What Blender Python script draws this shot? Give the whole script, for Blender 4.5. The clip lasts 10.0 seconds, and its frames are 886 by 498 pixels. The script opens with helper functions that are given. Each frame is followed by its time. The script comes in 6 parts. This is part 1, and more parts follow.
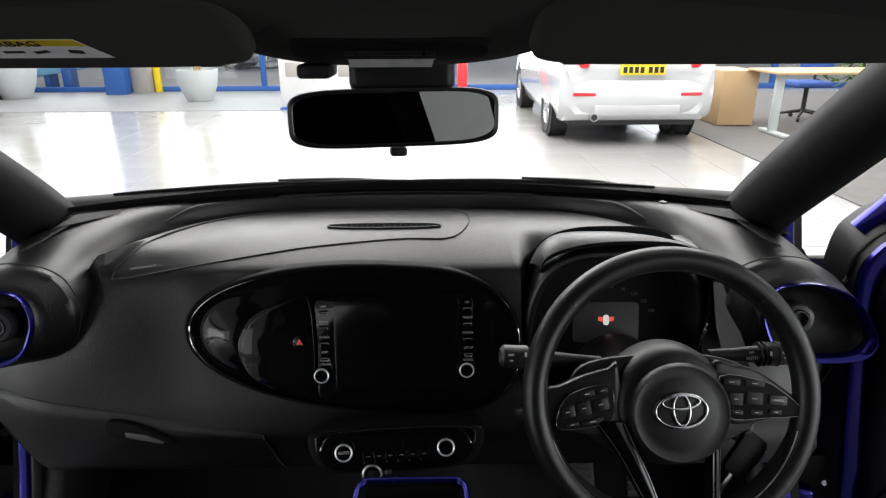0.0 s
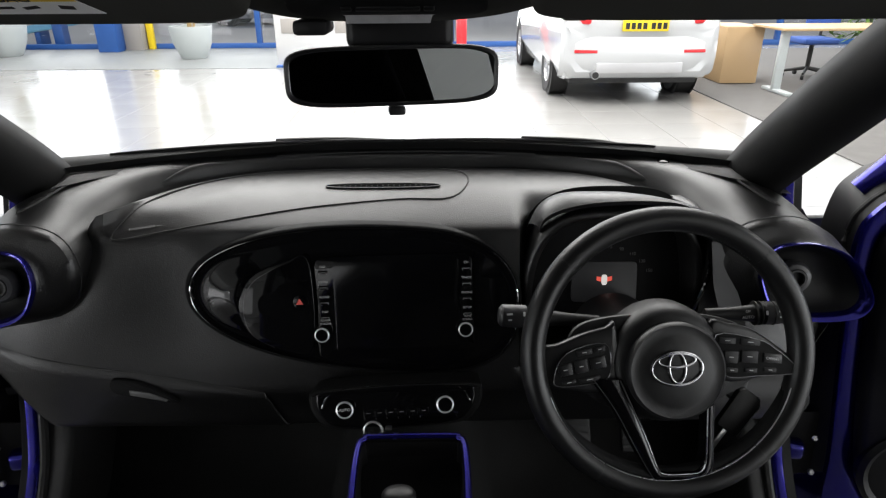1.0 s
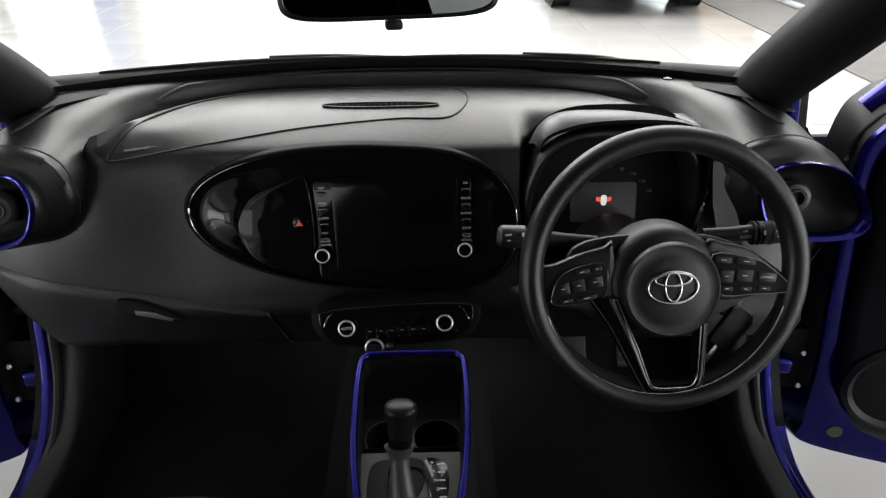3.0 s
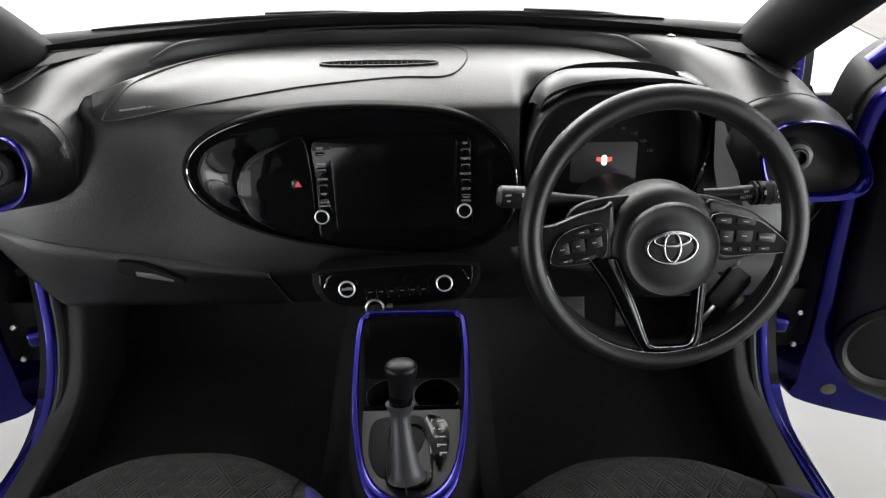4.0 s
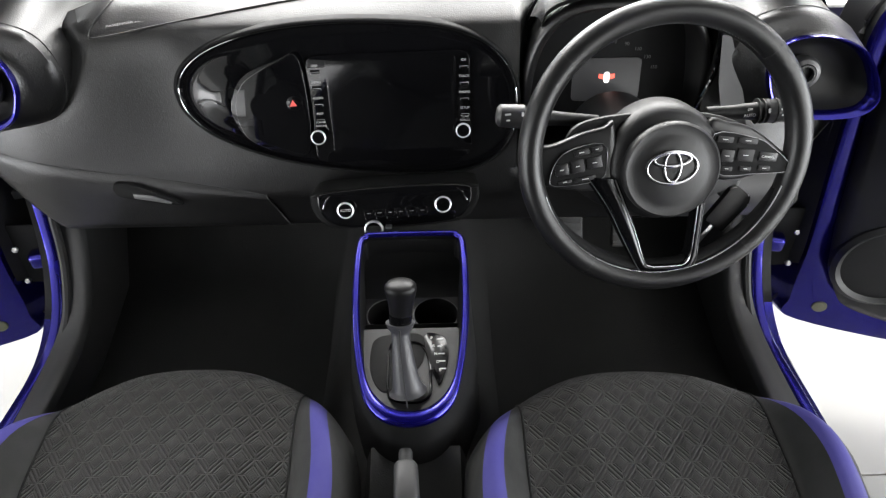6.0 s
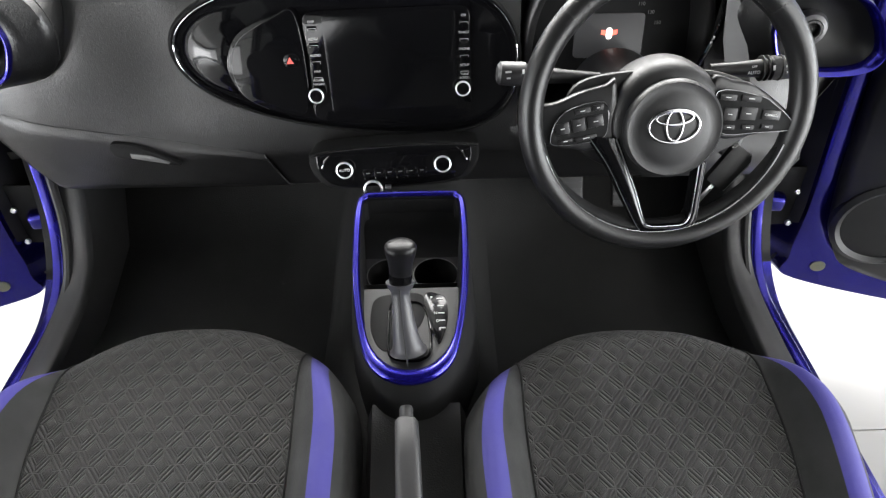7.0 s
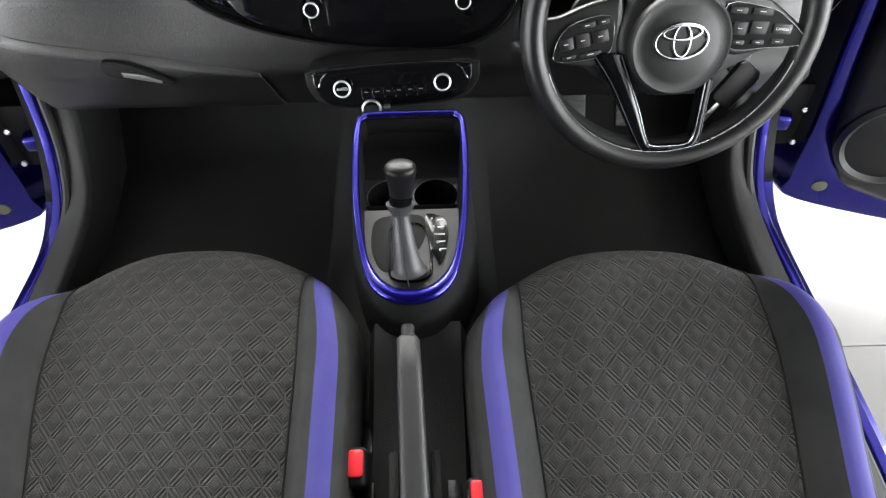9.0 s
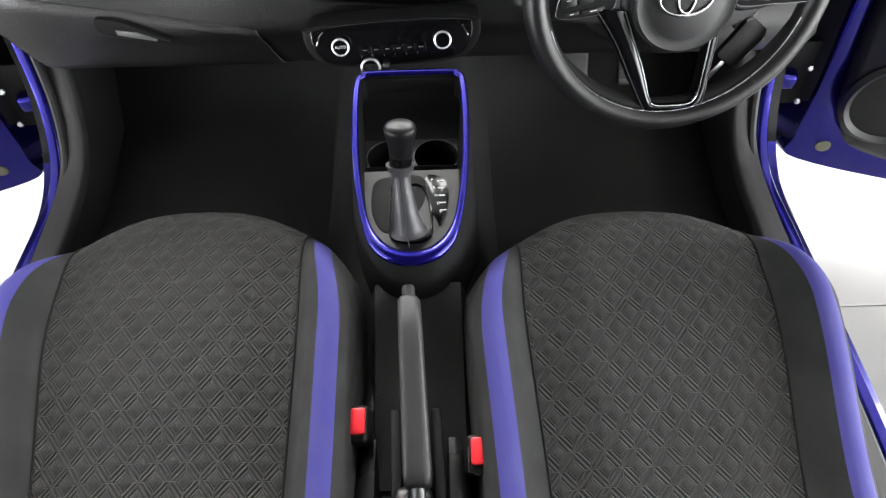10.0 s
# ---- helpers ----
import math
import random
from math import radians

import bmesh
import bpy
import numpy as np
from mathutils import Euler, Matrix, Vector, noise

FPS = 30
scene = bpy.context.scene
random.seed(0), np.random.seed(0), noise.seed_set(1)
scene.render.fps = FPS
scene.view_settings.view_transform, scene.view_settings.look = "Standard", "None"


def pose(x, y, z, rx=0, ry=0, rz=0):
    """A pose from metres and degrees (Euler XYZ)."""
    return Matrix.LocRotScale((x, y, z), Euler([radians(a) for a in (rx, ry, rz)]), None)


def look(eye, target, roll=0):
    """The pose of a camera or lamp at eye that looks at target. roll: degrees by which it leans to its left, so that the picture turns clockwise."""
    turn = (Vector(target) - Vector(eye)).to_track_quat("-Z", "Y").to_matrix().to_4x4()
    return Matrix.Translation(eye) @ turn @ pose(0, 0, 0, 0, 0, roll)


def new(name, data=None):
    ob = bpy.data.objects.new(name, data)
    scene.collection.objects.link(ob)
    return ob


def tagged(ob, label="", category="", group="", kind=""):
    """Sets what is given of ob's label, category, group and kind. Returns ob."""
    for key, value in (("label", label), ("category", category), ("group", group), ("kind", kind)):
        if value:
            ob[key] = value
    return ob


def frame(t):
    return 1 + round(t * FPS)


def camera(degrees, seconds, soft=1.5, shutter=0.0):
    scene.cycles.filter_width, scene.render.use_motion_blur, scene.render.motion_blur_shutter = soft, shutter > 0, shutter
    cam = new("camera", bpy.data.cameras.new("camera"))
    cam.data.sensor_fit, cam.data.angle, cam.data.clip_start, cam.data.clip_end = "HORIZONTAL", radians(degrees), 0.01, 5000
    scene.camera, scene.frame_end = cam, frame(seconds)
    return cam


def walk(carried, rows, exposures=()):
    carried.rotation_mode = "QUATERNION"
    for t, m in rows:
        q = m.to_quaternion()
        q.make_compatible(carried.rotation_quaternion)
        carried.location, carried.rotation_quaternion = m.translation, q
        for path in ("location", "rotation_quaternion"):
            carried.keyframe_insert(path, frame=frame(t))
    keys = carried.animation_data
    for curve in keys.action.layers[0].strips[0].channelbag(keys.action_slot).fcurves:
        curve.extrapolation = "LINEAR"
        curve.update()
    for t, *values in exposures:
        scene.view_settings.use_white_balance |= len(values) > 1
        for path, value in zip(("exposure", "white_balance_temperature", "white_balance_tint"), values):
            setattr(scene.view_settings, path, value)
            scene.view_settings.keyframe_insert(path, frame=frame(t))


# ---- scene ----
cam = camera(70.14, 10.0, soft=1.25)
EYE = (0.058, 0.0, 1.36)
# seconds, euler x, y, z in degrees
ROWS = [
    (0.0, 70.00, 0.28, -0.73),
    (0.5, 68.19, 0.29, -0.79),
    (1.0, 66.39, 0.31, -0.83),
    (1.5, 64.60, 0.32, -0.85),
    (2.0, 62.79, 0.36, -0.88),
    (2.5, 61.00, 0.40, -0.93),
    (4.0, 55.66, 0.52, -1.07),
    (4.5, 53.89, 0.54, -1.11),
    (5.0, 52.10, 0.55, -1.15),
    (5.5, 50.30, 0.58, -1.23),
    (7.0, 44.87, 0.65, -1.37),
    (7.5, 43.06, 0.68, -1.42),
    (8.0, 41.27, 0.72, -1.46),
    (8.5, 39.50, 0.75, -1.48),
    (9.0, 37.73, 0.79, -1.50),
    (9.5, 35.98, 0.83, -1.52),
    (10.0, 34.21, 0.85, -1.53),
]
EXPOSURES = [(0.0, -0.92), (2.5, -0.88), (4.0, -0.05), (4.5, 0.22), (5.5, 0.62), (7.0, 1.2), (7.5, 1.28), (10.0, 1.2)]
walk(cam, [(t, pose(*EYE, rx, ry, rz)) for t, rx, ry, rz in ROWS], EXPOSURES)

# ---- world and lights ----
world = bpy.data.worlds.new("world")
scene.world = world
world.use_nodes = True
wn = world.node_tree
sky = wn.nodes.new("ShaderNodeTexSky")
sky.sky_type = "NISHITA"
sky.sun_disc = False
sky.sun_elevation, sky.sun_rotation = radians(48), radians(30)
wn.links.new(sky.outputs[0], wn.nodes["Background"].inputs[0])
wn.nodes["Background"].inputs[1].default_value = 0.12


def area_lamp(name, m, sx, sy, watts, colour=(1, 1, 1)):
    data = bpy.data.lights.new(name, "AREA")
    data.shape, data.size, data.size_y, data.energy, data.color = "RECTANGLE", sx, sy, watts, colour
    ob = new(name, data)
    ob.matrix_world = m
    return ob


sun_data = bpy.data.lights.new("sun", "SUN")
sun_data.energy, sun_data.angle, sun_data.color = 2.0, radians(0.6), (1, 0.96, 0.9)
new("sun", sun_data).matrix_world = look((0, 0, 30), (8, -18, 2))
# unseen ceiling lamps, added and sized to brighten the hall and dash top
for lx, ly, width, length, watts in ((-7.0, 7.5, 1.2, 10, 560), (-1.7, 7.6, 3.0, 9, 1080), (1.9, 7.6, 3.0, 9, 1080), (6.4, 7.5, 1.2, 10, 560), (-6, -5, 1.2, 8, 30), (5, -5, 1.2, 8, 190)):
    area_lamp("hall_fill", pose(lx, ly, 3.9), width, length, watts, (1, 0.99, 0.97))
# daylight of the glazed front; side and rear lamps added unseen for the cabin
area_lamp("daylight_lamp", look((-1, 13.1, 2.1), (-1, 0, 1.6)), 22, 3.4, 1000, (0.96, 0.98, 1))
area_lamp("daylight_lamp", look((-12.7, -6, 1.3), (0, 0.6, 1.0)), 14, 2.2, 850, (0.97, 0.98, 1))
area_lamp("daylight_lamp", look((-9.6, -11.6, 1.9), (-8.6, 0, 1.5)), 5.8, 2.8, 160, (0.97, 0.98, 1))
area_lamp("daylight_lamp", look((12.6, -4, 2.0), (0, 0, 1.0)), 18, 2.6, 1800, (0.96, 0.98, 1))

# ---- materials ----
def mat(name, base=(0.5, 0.5, 0.5), rough=0.5, metal=0.0, bump=0.0, bump_scale=300.0, vary=0.12, vary_scale=6.0, coat=0.0, sheen=0.0, spec=0.5, detail=3.0, rough_vary=0.08, relief=0.00015):
    """Principled surface with two scales of variation: a broad one in tone and gloss, a fine one in relief."""
    m = bpy.data.materials.new(name)
    m.use_nodes = True
    nt = m.node_tree
    b = nt.nodes["Principled BSDF"]
    b.inputs["Roughness"].default_value, b.inputs["Metallic"].default_value = rough, metal
    b.inputs["Coat Weight"].default_value, b.inputs["Coat Roughness"].default_value = coat, 0.03
    b.inputs["Sheen Weight"].default_value = sheen
    b.inputs["Specular IOR Level"].default_value = spec
    tc = nt.nodes.new("ShaderNodeTexCoord")
    broad = nt.nodes.new("ShaderNodeTexNoise")
    broad.inputs["Scale"].default_value, broad.inputs["Detail"].default_value = vary_scale, detail
    nt.links.new(tc.outputs["Object"], broad.inputs["Vector"])
    ramp = nt.nodes.new("ShaderNodeMix")
    ramp.data_type = "RGBA"
    ramp.inputs[6].default_value = (*[c * (1 - vary) for c in base], 1)
    ramp.inputs[7].default_value = (*[min(1, c * (1 + vary)) for c in base], 1)
    nt.links.new(broad.outputs["Fac"], ramp.inputs[0])
    nt.links.new(ramp.outputs[2], b.inputs["Base Color"])
    if rough_vary:
        rr = nt.nodes.new("ShaderNodeMapRange")
        rr.inputs[1].default_value, rr.inputs[2].default_value = 0.3, 0.7
        rr.inputs[3].default_value, rr.inputs[4].default_value = max(0, rough - rough_vary), min(1, rough + rough_vary)
        nt.links.new(broad.outputs["Fac"], rr.inputs[0])
        nt.links.new(rr.outputs[0], b.inputs["Roughness"])
    if bump:
        fine = nt.nodes.new("ShaderNodeTexNoise")
        fine.inputs["Scale"].default_value, fine.inputs["Detail"].default_value = bump_scale, 2
        nt.links.new(tc.outputs["Object"], fine.inputs["Vector"])
        bn = nt.nodes.new("ShaderNodeBump")
        bn.inputs["Strength"].default_value, bn.inputs["Distance"].default_value = bump, relief
        nt.links.new(fine.outputs["Fac"], bn.inputs["Height"])
        nt.links.new(bn.outputs[0], b.inputs["Normal"])
    return m


def glow(name, colour, strength):
    m = bpy.data.materials.new(name)
    m.use_nodes = True
    b = m.node_tree.nodes["Principled BSDF"]
    b.inputs["Base Color"].default_value = (*colour, 1)
    b.inputs["Emission Color"].default_value = (*colour, 1)
    b.inputs["Emission Strength"].default_value = strength
    return m


def glass(name, gloss=0.05, tint=(1, 1, 1)):
    m = bpy.data.materials.new(name)
    m.use_nodes = True
    nt = m.node_tree
    nt.nodes.remove(nt.nodes["Principled BSDF"])
    a, g, x = nt.nodes.new("ShaderNodeBsdfTransparent"), nt.nodes.new("ShaderNodeBsdfGlossy"), nt.nodes.new("ShaderNodeMixShader")
    a.inputs[0].default_value = (*tint, 1)
    g.inputs["Roughness"].default_value = 0.01
    x.inputs[0].default_value = gloss
    nt.links.new(a.outputs[0], x.inputs[1])
    nt.links.new(g.outputs[0], x.inputs[2])
    nt.links.new(x.outputs[0], nt.nodes["Material Output"].inputs[0])
    return m


def fabric(name, base, cell, turned_hatch):
    """Woven seat cloth embossed with lozenges, grooved strips and stars."""
    m = mat(name, base, 0.85, bump=0, sheen=0.05, vary=0.1, vary_scale=9, rough_vary=0.04)
    nt = m.node_tree
    b = nt.nodes["Principled BSDF"]
    tc = nt.nodes.new("ShaderNodeTexCoord")
    sep = nt.nodes.new("ShaderNodeSeparateXYZ")
    nt.links.new(tc.outputs["Object"], sep.inputs[0])

    def op(kind, a, c=None, d=None):
        n = nt.nodes.new("ShaderNodeMath")
        n.operation = kind
        for i, v in enumerate((a, c, d)):
            if v is None:
                continue
            if isinstance(v, (int, float)):
                n.inputs[i].default_value = v
            else:
                nt.links.new(v, n.inputs[i])
        return n.outputs[0]

    u, v = op("MULTIPLY", sep.outputs[0], 1 / cell), op("MULTIPLY", sep.outputs[1], 0.86 / cell)
    p, q = op("ADD", u, v), op("SUBTRACT", u, v)

    def near(value):
        """Distance to the nearest whole number."""
        return op("ABSOLUTE", op("SUBTRACT", op("FRACT", op("ADD", value, 0.5)), 0.5))

    def thin(value, width):
        """One where value is near nought, fading out at width."""
        return op("SUBTRACT", 1.0, op("MINIMUM", op("DIVIDE", op("ABSOLUTE", value), width), 1.0))

    # puffed lozenges between two sets of grooved strips that meet, mitred, in eight-armed stars
    w = 0.285
    fp, fq = near(p), near(q)
    low, high = op("MINIMUM", fp, fq), op("MAXIMUM", fp, fq)
    strip = op("LESS_THAN", low, w)
    node = op("LESS_THAN", high, w)
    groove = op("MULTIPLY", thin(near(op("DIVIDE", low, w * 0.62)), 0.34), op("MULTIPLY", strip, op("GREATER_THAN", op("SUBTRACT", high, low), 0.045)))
    # strips running one way grooved and darkened more, as light would show them
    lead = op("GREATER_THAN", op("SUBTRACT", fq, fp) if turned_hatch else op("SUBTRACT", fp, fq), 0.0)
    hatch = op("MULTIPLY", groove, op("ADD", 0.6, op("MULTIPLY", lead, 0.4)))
    arm = op("MULTIPLY", thin(op("SUBTRACT", fp, fq), 0.035), node)
    star = op("MULTIPLY", arm, op("SUBTRACT", 1.0, op("DIVIDE", high, w)))
    ring = op("MAXIMUM", op("MULTIPLY", thin(op("SUBTRACT", low, w), 0.035), 0.55), arm)
    wave = op("MULTIPLY", op("SINE", op("MULTIPLY", p, math.pi)), op("SINE", op("MULTIPLY", q, math.pi)))
    puff = op("MULTIPLY", op("MULTIPLY", wave, wave), -0.8)
    height = op("ADD", op("MAXIMUM", hatch, op("MULTIPLY", ring, 0.55)), puff)
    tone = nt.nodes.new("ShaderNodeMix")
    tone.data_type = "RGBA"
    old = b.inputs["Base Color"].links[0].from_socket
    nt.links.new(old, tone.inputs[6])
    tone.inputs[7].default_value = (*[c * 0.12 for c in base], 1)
    # shade of the grooves put into the base colour
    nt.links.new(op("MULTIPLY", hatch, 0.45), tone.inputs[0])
    thread = nt.nodes.new("ShaderNodeMix")
    thread.data_type = "RGBA"
    nt.links.new(tone.outputs[2], thread.inputs[6])
    thread.inputs[7].default_value = (*[c * 3.4 for c in base], 1)
    nt.links.new(op("MINIMUM", op("ADD", op("MULTIPLY", star, 0.35), op("MULTIPLY", ring, 0.10)), 0.6), thread.inputs[0])
    nt.links.new(thread.outputs[2], b.inputs["Base Color"])
    weave = nt.nodes.new("ShaderNodeTexNoise")
    weave.inputs["Scale"].default_value = 1400
    nt.links.new(tc.outputs["Object"], weave.inputs["Vector"])
    total = op("ADD", op("MULTIPLY", height, -1.0), op("MULTIPLY", weave.outputs["Fac"], 0.22))
    bn = nt.nodes.new("ShaderNodeBump")
    bn.inputs["Strength"].default_value, bn.inputs["Distance"].default_value = 1.0, 0.0034
    nt.links.new(total, bn.inputs["Height"])
    nt.links.new(bn.outputs[0], b.inputs["Normal"])
    return m


def weave_cloth(name, base, scale=900):
    return mat(name, base, 0.8, bump=0.5, bump_scale=scale, sheen=0.03, vary=0.08, vary_scale=20, relief=0.0006)


PLASTIC = mat("grained_black_plastic", (0.0040, 0.0039, 0.0040), 0.39, bump=0.9, bump_scale=480, vary=0.15, spec=0.62, relief=0.0005, rough_vary=0.04)
WHEEL_PLASTIC = mat("soft_wheel_plastic", (0.0065, 0.0065, 0.0068), 0.48, bump=0.5, bump_scale=600, vary=0.15, spec=0.5, relief=0.0003)
PLASTIC_SOFT = mat("black_plastic", (0.005, 0.005, 0.0055), 0.5, bump=0.2, bump_scale=800, vary=0.15, spec=0.4)
PLASTIC_GREY = mat("dark_grey_plastic", (0.018, 0.018, 0.019), 0.45, bump=0.2, bump_scale=700)
PIANO = mat("gloss_black_plastic", (0.003, 0.003, 0.0035), 0.05, vary=0.2, rough_vary=0.015, spec=0.28)
SCREEN = mat("screen_glass", (0.003, 0.003, 0.0035), 0.14, vary=0.1, rough_vary=0.02, spec=0.25)
LEATHER = mat("black_leather", (0.007, 0.007, 0.0073), 0.38, bump=0.30, bump_scale=450, vary=0.15, spec=0.42)
EMBLEM = mat("dark_chrome", (0.42, 0.42, 0.43), 0.12, 1.0, vary=0.05, rough_vary=0.03)
CHROME = mat("chrome", (0.85, 0.85, 0.86), 0.08, 1.0, vary=0.03, rough_vary=0.03)
DARK_SATIN = mat("dark_satin_metal", (0.16, 0.16, 0.165), 0.36, 1.0, vary=0.08)
SATIN = mat("satin_silver", (0.55, 0.55, 0.56), 0.3, 1.0, vary=0.05)
BLUE = mat("blue_paint", (0.009, 0.006, 0.18), 0.25, 0.82, vary=0.06, coat=0.5, bump=0.02, bump_scale=1500, rough_vary=0.03)
BLUE_CLOTH = weave_cloth("violet_blue_cloth", (0.025, 0.021, 0.150))
DARK_CLOTH = weave_cloth("charcoal_cloth", (0.0034, 0.0037, 0.0036))
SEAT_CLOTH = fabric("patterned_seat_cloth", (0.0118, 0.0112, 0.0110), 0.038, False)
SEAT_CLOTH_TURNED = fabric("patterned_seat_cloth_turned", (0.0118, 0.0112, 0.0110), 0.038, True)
MATT = mat("matt_black_plastic", (0.0035, 0.0035, 0.0037), 0.7, bump=0.2, bump_scale=700, vary=0.15, spec=0.2)
PANEL_GREY = mat("satin_grey_panel", (0.045, 0.045, 0.047), 0.4, bump=0.15, bump_scale=800)
CARPET = mat("black_carpet", (0.017, 0.017, 0.0167), 0.95, bump=0.9, bump_scale=500, vary=0.3, vary_scale=12, spec=0.1, relief=0.001)
HEADLINER = mat("black_headliner", (0.058, 0.058, 0.053), 0.9, bump=0.4, bump_scale=700, spec=0.1)
RUBBER = mat("black_rubber", (0.014, 0.014, 0.014), 0.6, bump=0.15, bump_scale=300)
MIRROR = mat("mirror_glass", (0.9, 0.9, 0.9), 0.005, 1.0, vary=0.0, rough_vary=0)
GLASS = glass("clear_glass", 0.035)
PILLAR = mat("pillar_plastic", (0.006, 0.006, 0.006), 0.62, bump=0.3, bump_scale=700, vary=0.15, spec=0.3)
TINTED = glass("tinted_glass", 0.04, (0.22, 0.23, 0.23))
LABEL_WHITE = mat("white_paper", (0.86, 0.86, 0.85), 0.6, vary=0.02)
WHITE_PRINT = mat("white_print", (0.55, 0.55, 0.55), 0.5, vary=0.02)
GREY_PRINT = mat("faint_print", (0.48, 0.48, 0.48), 0.5, vary=0.02)
DIM_PRINT = mat("dim_print", (0.10, 0.10, 0.10), 0.5, vary=0.02)
RED = mat("red_plastic", (0.75, 0.03, 0.04), 0.35, vary=0.05)
TILE = mat("white_floor_tile", (0.30, 0.296, 0.287), 0.17, vary=0.04, vary_scale=1.5, bump=0.05, bump_scale=20, rough_vary=0.06)
GROUT = mat("tile_grout", (0.52, 0.50, 0.47), 0.8)
WALL_WHITE = mat("white_wall_paint", (0.8, 0.8, 0.79), 0.6, bump=0.1, bump_scale=120, vary=0.03)
WHITE_PAINT = mat("white_car_paint", (0.54, 0.55, 0.56), 0.25, coat=1.0, vary=0.02, rough_vary=0.02)
STEEL_BLUE = mat("blue_painted_steel", (0.02, 0.09, 0.32), 0.45, vary=0.1)
YELLOW = mat("yellow_paint", (0.85, 0.62, 0.02), 0.45, vary=0.05)
GREY_PAINT = mat("warm_grey_paint", (0.32, 0.30, 0.28), 0.6, vary=0.08)
POT_GREY = mat("pale_grey_pot", (0.42, 0.45, 0.45), 0.6, vary=0.08, bump=0.1, bump_scale=60)
LEAF = mat("leaf", (0.10, 0.20, 0.03), 0.5, vary=0.4, vary_scale=15)
WOOD = mat("beech_veneer", (0.50, 0.34, 0.18), 0.45, vary=0.1, vary_scale=3)
GREY_CARPET = mat("grey_carpet", (0.16, 0.155, 0.15), 0.95, bump=0.6, bump_scale=200, vary=0.15, spec=0.1)
CHAIR_BLUE = weave_cloth("blue_chair_cloth", (0.03, 0.08, 0.30), 300)
SILL_GREY = mat("sill_plastic", (0.036, 0.036, 0.037), 0.5, bump=0.2, bump_scale=700, vary=0.15)
SELECTOR_GREY = mat("selector_plastic", (0.014, 0.014, 0.0145), 0.55, bump=0.2, bump_scale=700, vary=0.12)
ASPHALT = mat("pale_concrete", (0.42, 0.42, 0.41), 0.9, vary=0.1, vary_scale=0.5)


# ---- building helpers ----
def smooth(pts, n=8, closed=False):
    """Catmull-Rom through pts, n steps a span."""
    pts = [Vector(p) for p in pts]
    k, out = len(pts), []
    for i in range(k if closed else k - 1):
        a, b, c, d = (pts[j % k] if closed else pts[max(0, min(k - 1, j))] for j in (i - 1, i, i + 1, i + 2))
        for s in range(n):
            t = s / n
            out.append(0.5 * (2 * b + (c - a) * t + (2 * a - 5 * b + 4 * c - d) * t * t + (3 * b - a - 3 * c + d) * t ** 3))
    if not closed:
        out.append(pts[-1])
    return out


def loft(rows, ring=False, caps=False, bm=None):
    """A skin over rows of points, all of one length. ring: each row is closed; caps: the ends are filled."""
    bm = bm or bmesh.new()
    vs = [[bm.verts.new(p) for p in row] for row in rows]
    for a, b in zip(vs, vs[1:]):
        n = len(a)
        for i in range(n if ring else n - 1):
            j = (i + 1) % n
            try:
                bm.faces.new((a[i], a[j], b[j], b[i]))
            except ValueError:
                pass
    if caps and ring:
        bm.faces.new(vs[0][::-1])
        bm.faces.new(vs[-1])
    return bm


def tube(path, radius, n=12, closed=False, flat=1.0, up=(0, 0, 1), bm=None, caps=True):
    """A round or flattened bar along path; radius: one number or one for each point."""
    path = [Vector(p) for p in path]
    k, rows = len(path), []
    for i, p in enumerate(path):
        a, b = (path[(i - 1) % k], path[(i + 1) % k]) if closed else (path[max(0, i - 1)], path[min(k - 1, i + 1)])
        d = (b - a).normalized()
        s = d.cross(Vector(up))
        s = s.normalized() if s.length > 1e-4 else Vector((1, 0, 0))
        w = s.cross(d).normalized()
        r = radius[i] if isinstance(radius, (list, tuple)) else radius
        rows.append([p + s * (r * math.cos(2 * math.pi * j / n)) + w * (r * flat * math.sin(2 * math.pi * j / n)) for j in range(n)])
    if closed:
        rows.append(rows[0])
        bm = loft(rows, True, False, bm)
        bmesh.ops.remove_doubles(bm, verts=bm.verts, dist=1e-6)
        return bm
    return loft(rows, True, caps, bm)


def box(sx, sy, sz, m=Matrix(), bevel=0.0, seg=2, bm=None):
    b = bmesh.new()
    bmesh.ops.create_cube(b, size=1, matrix=Matrix.Diagonal((sx, sy, sz, 1)))
    if bevel:
        bmesh.ops.bevel(b, geom=list(b.edges), offset=bevel, segments=seg, affect="EDGES", profile=0.5)
    bmesh.ops.transform(b, matrix=m, verts=b.verts)
    return merge(bm, b) if bm else b


def merge(bm, b):
    me = bpy.data.meshes.new("joined")
    b.to_mesh(me)
    b.free()
    bm.from_mesh(me)
    bpy.data.meshes.remove(me)
    return bm


def slab(outline, depth, m=Matrix(), bevel=0.0, seg=2, bm=None):
    """A plate: a closed outline in its own x, y, from z = 0 up to depth, with a rounded upper edge."""
    b = bmesh.new()
    vs = [b.verts.new((p[0], p[1], 0)) for p in outline]
    f = b.faces.new(vs)
    if f.normal.z > 0:
        f.normal_flip()
    f.normal_update()
    if f.normal.z > 0:
        bmesh.ops.reverse_faces(b, faces=[f])
    r = bmesh.ops.extrude_face_region(b, geom=[f])
    top = [g for g in r["geom"] if isinstance(g, bmesh.types.BMVert)]
    bmesh.ops.translate(b, verts=top, vec=(0, 0, depth))
    if bevel:
        es = [e for e in b.edges if all(v in top for v in e.verts)]
        bmesh.ops.bevel(b, geom=es, offset=bevel, segments=seg, affect="EDGES", profile=0.5)
    bmesh.ops.recalc_face_normals(b, faces=b.faces)
    bmesh.ops.transform(b, matrix=m, verts=b.verts)
    return merge(bm, b) if bm else b


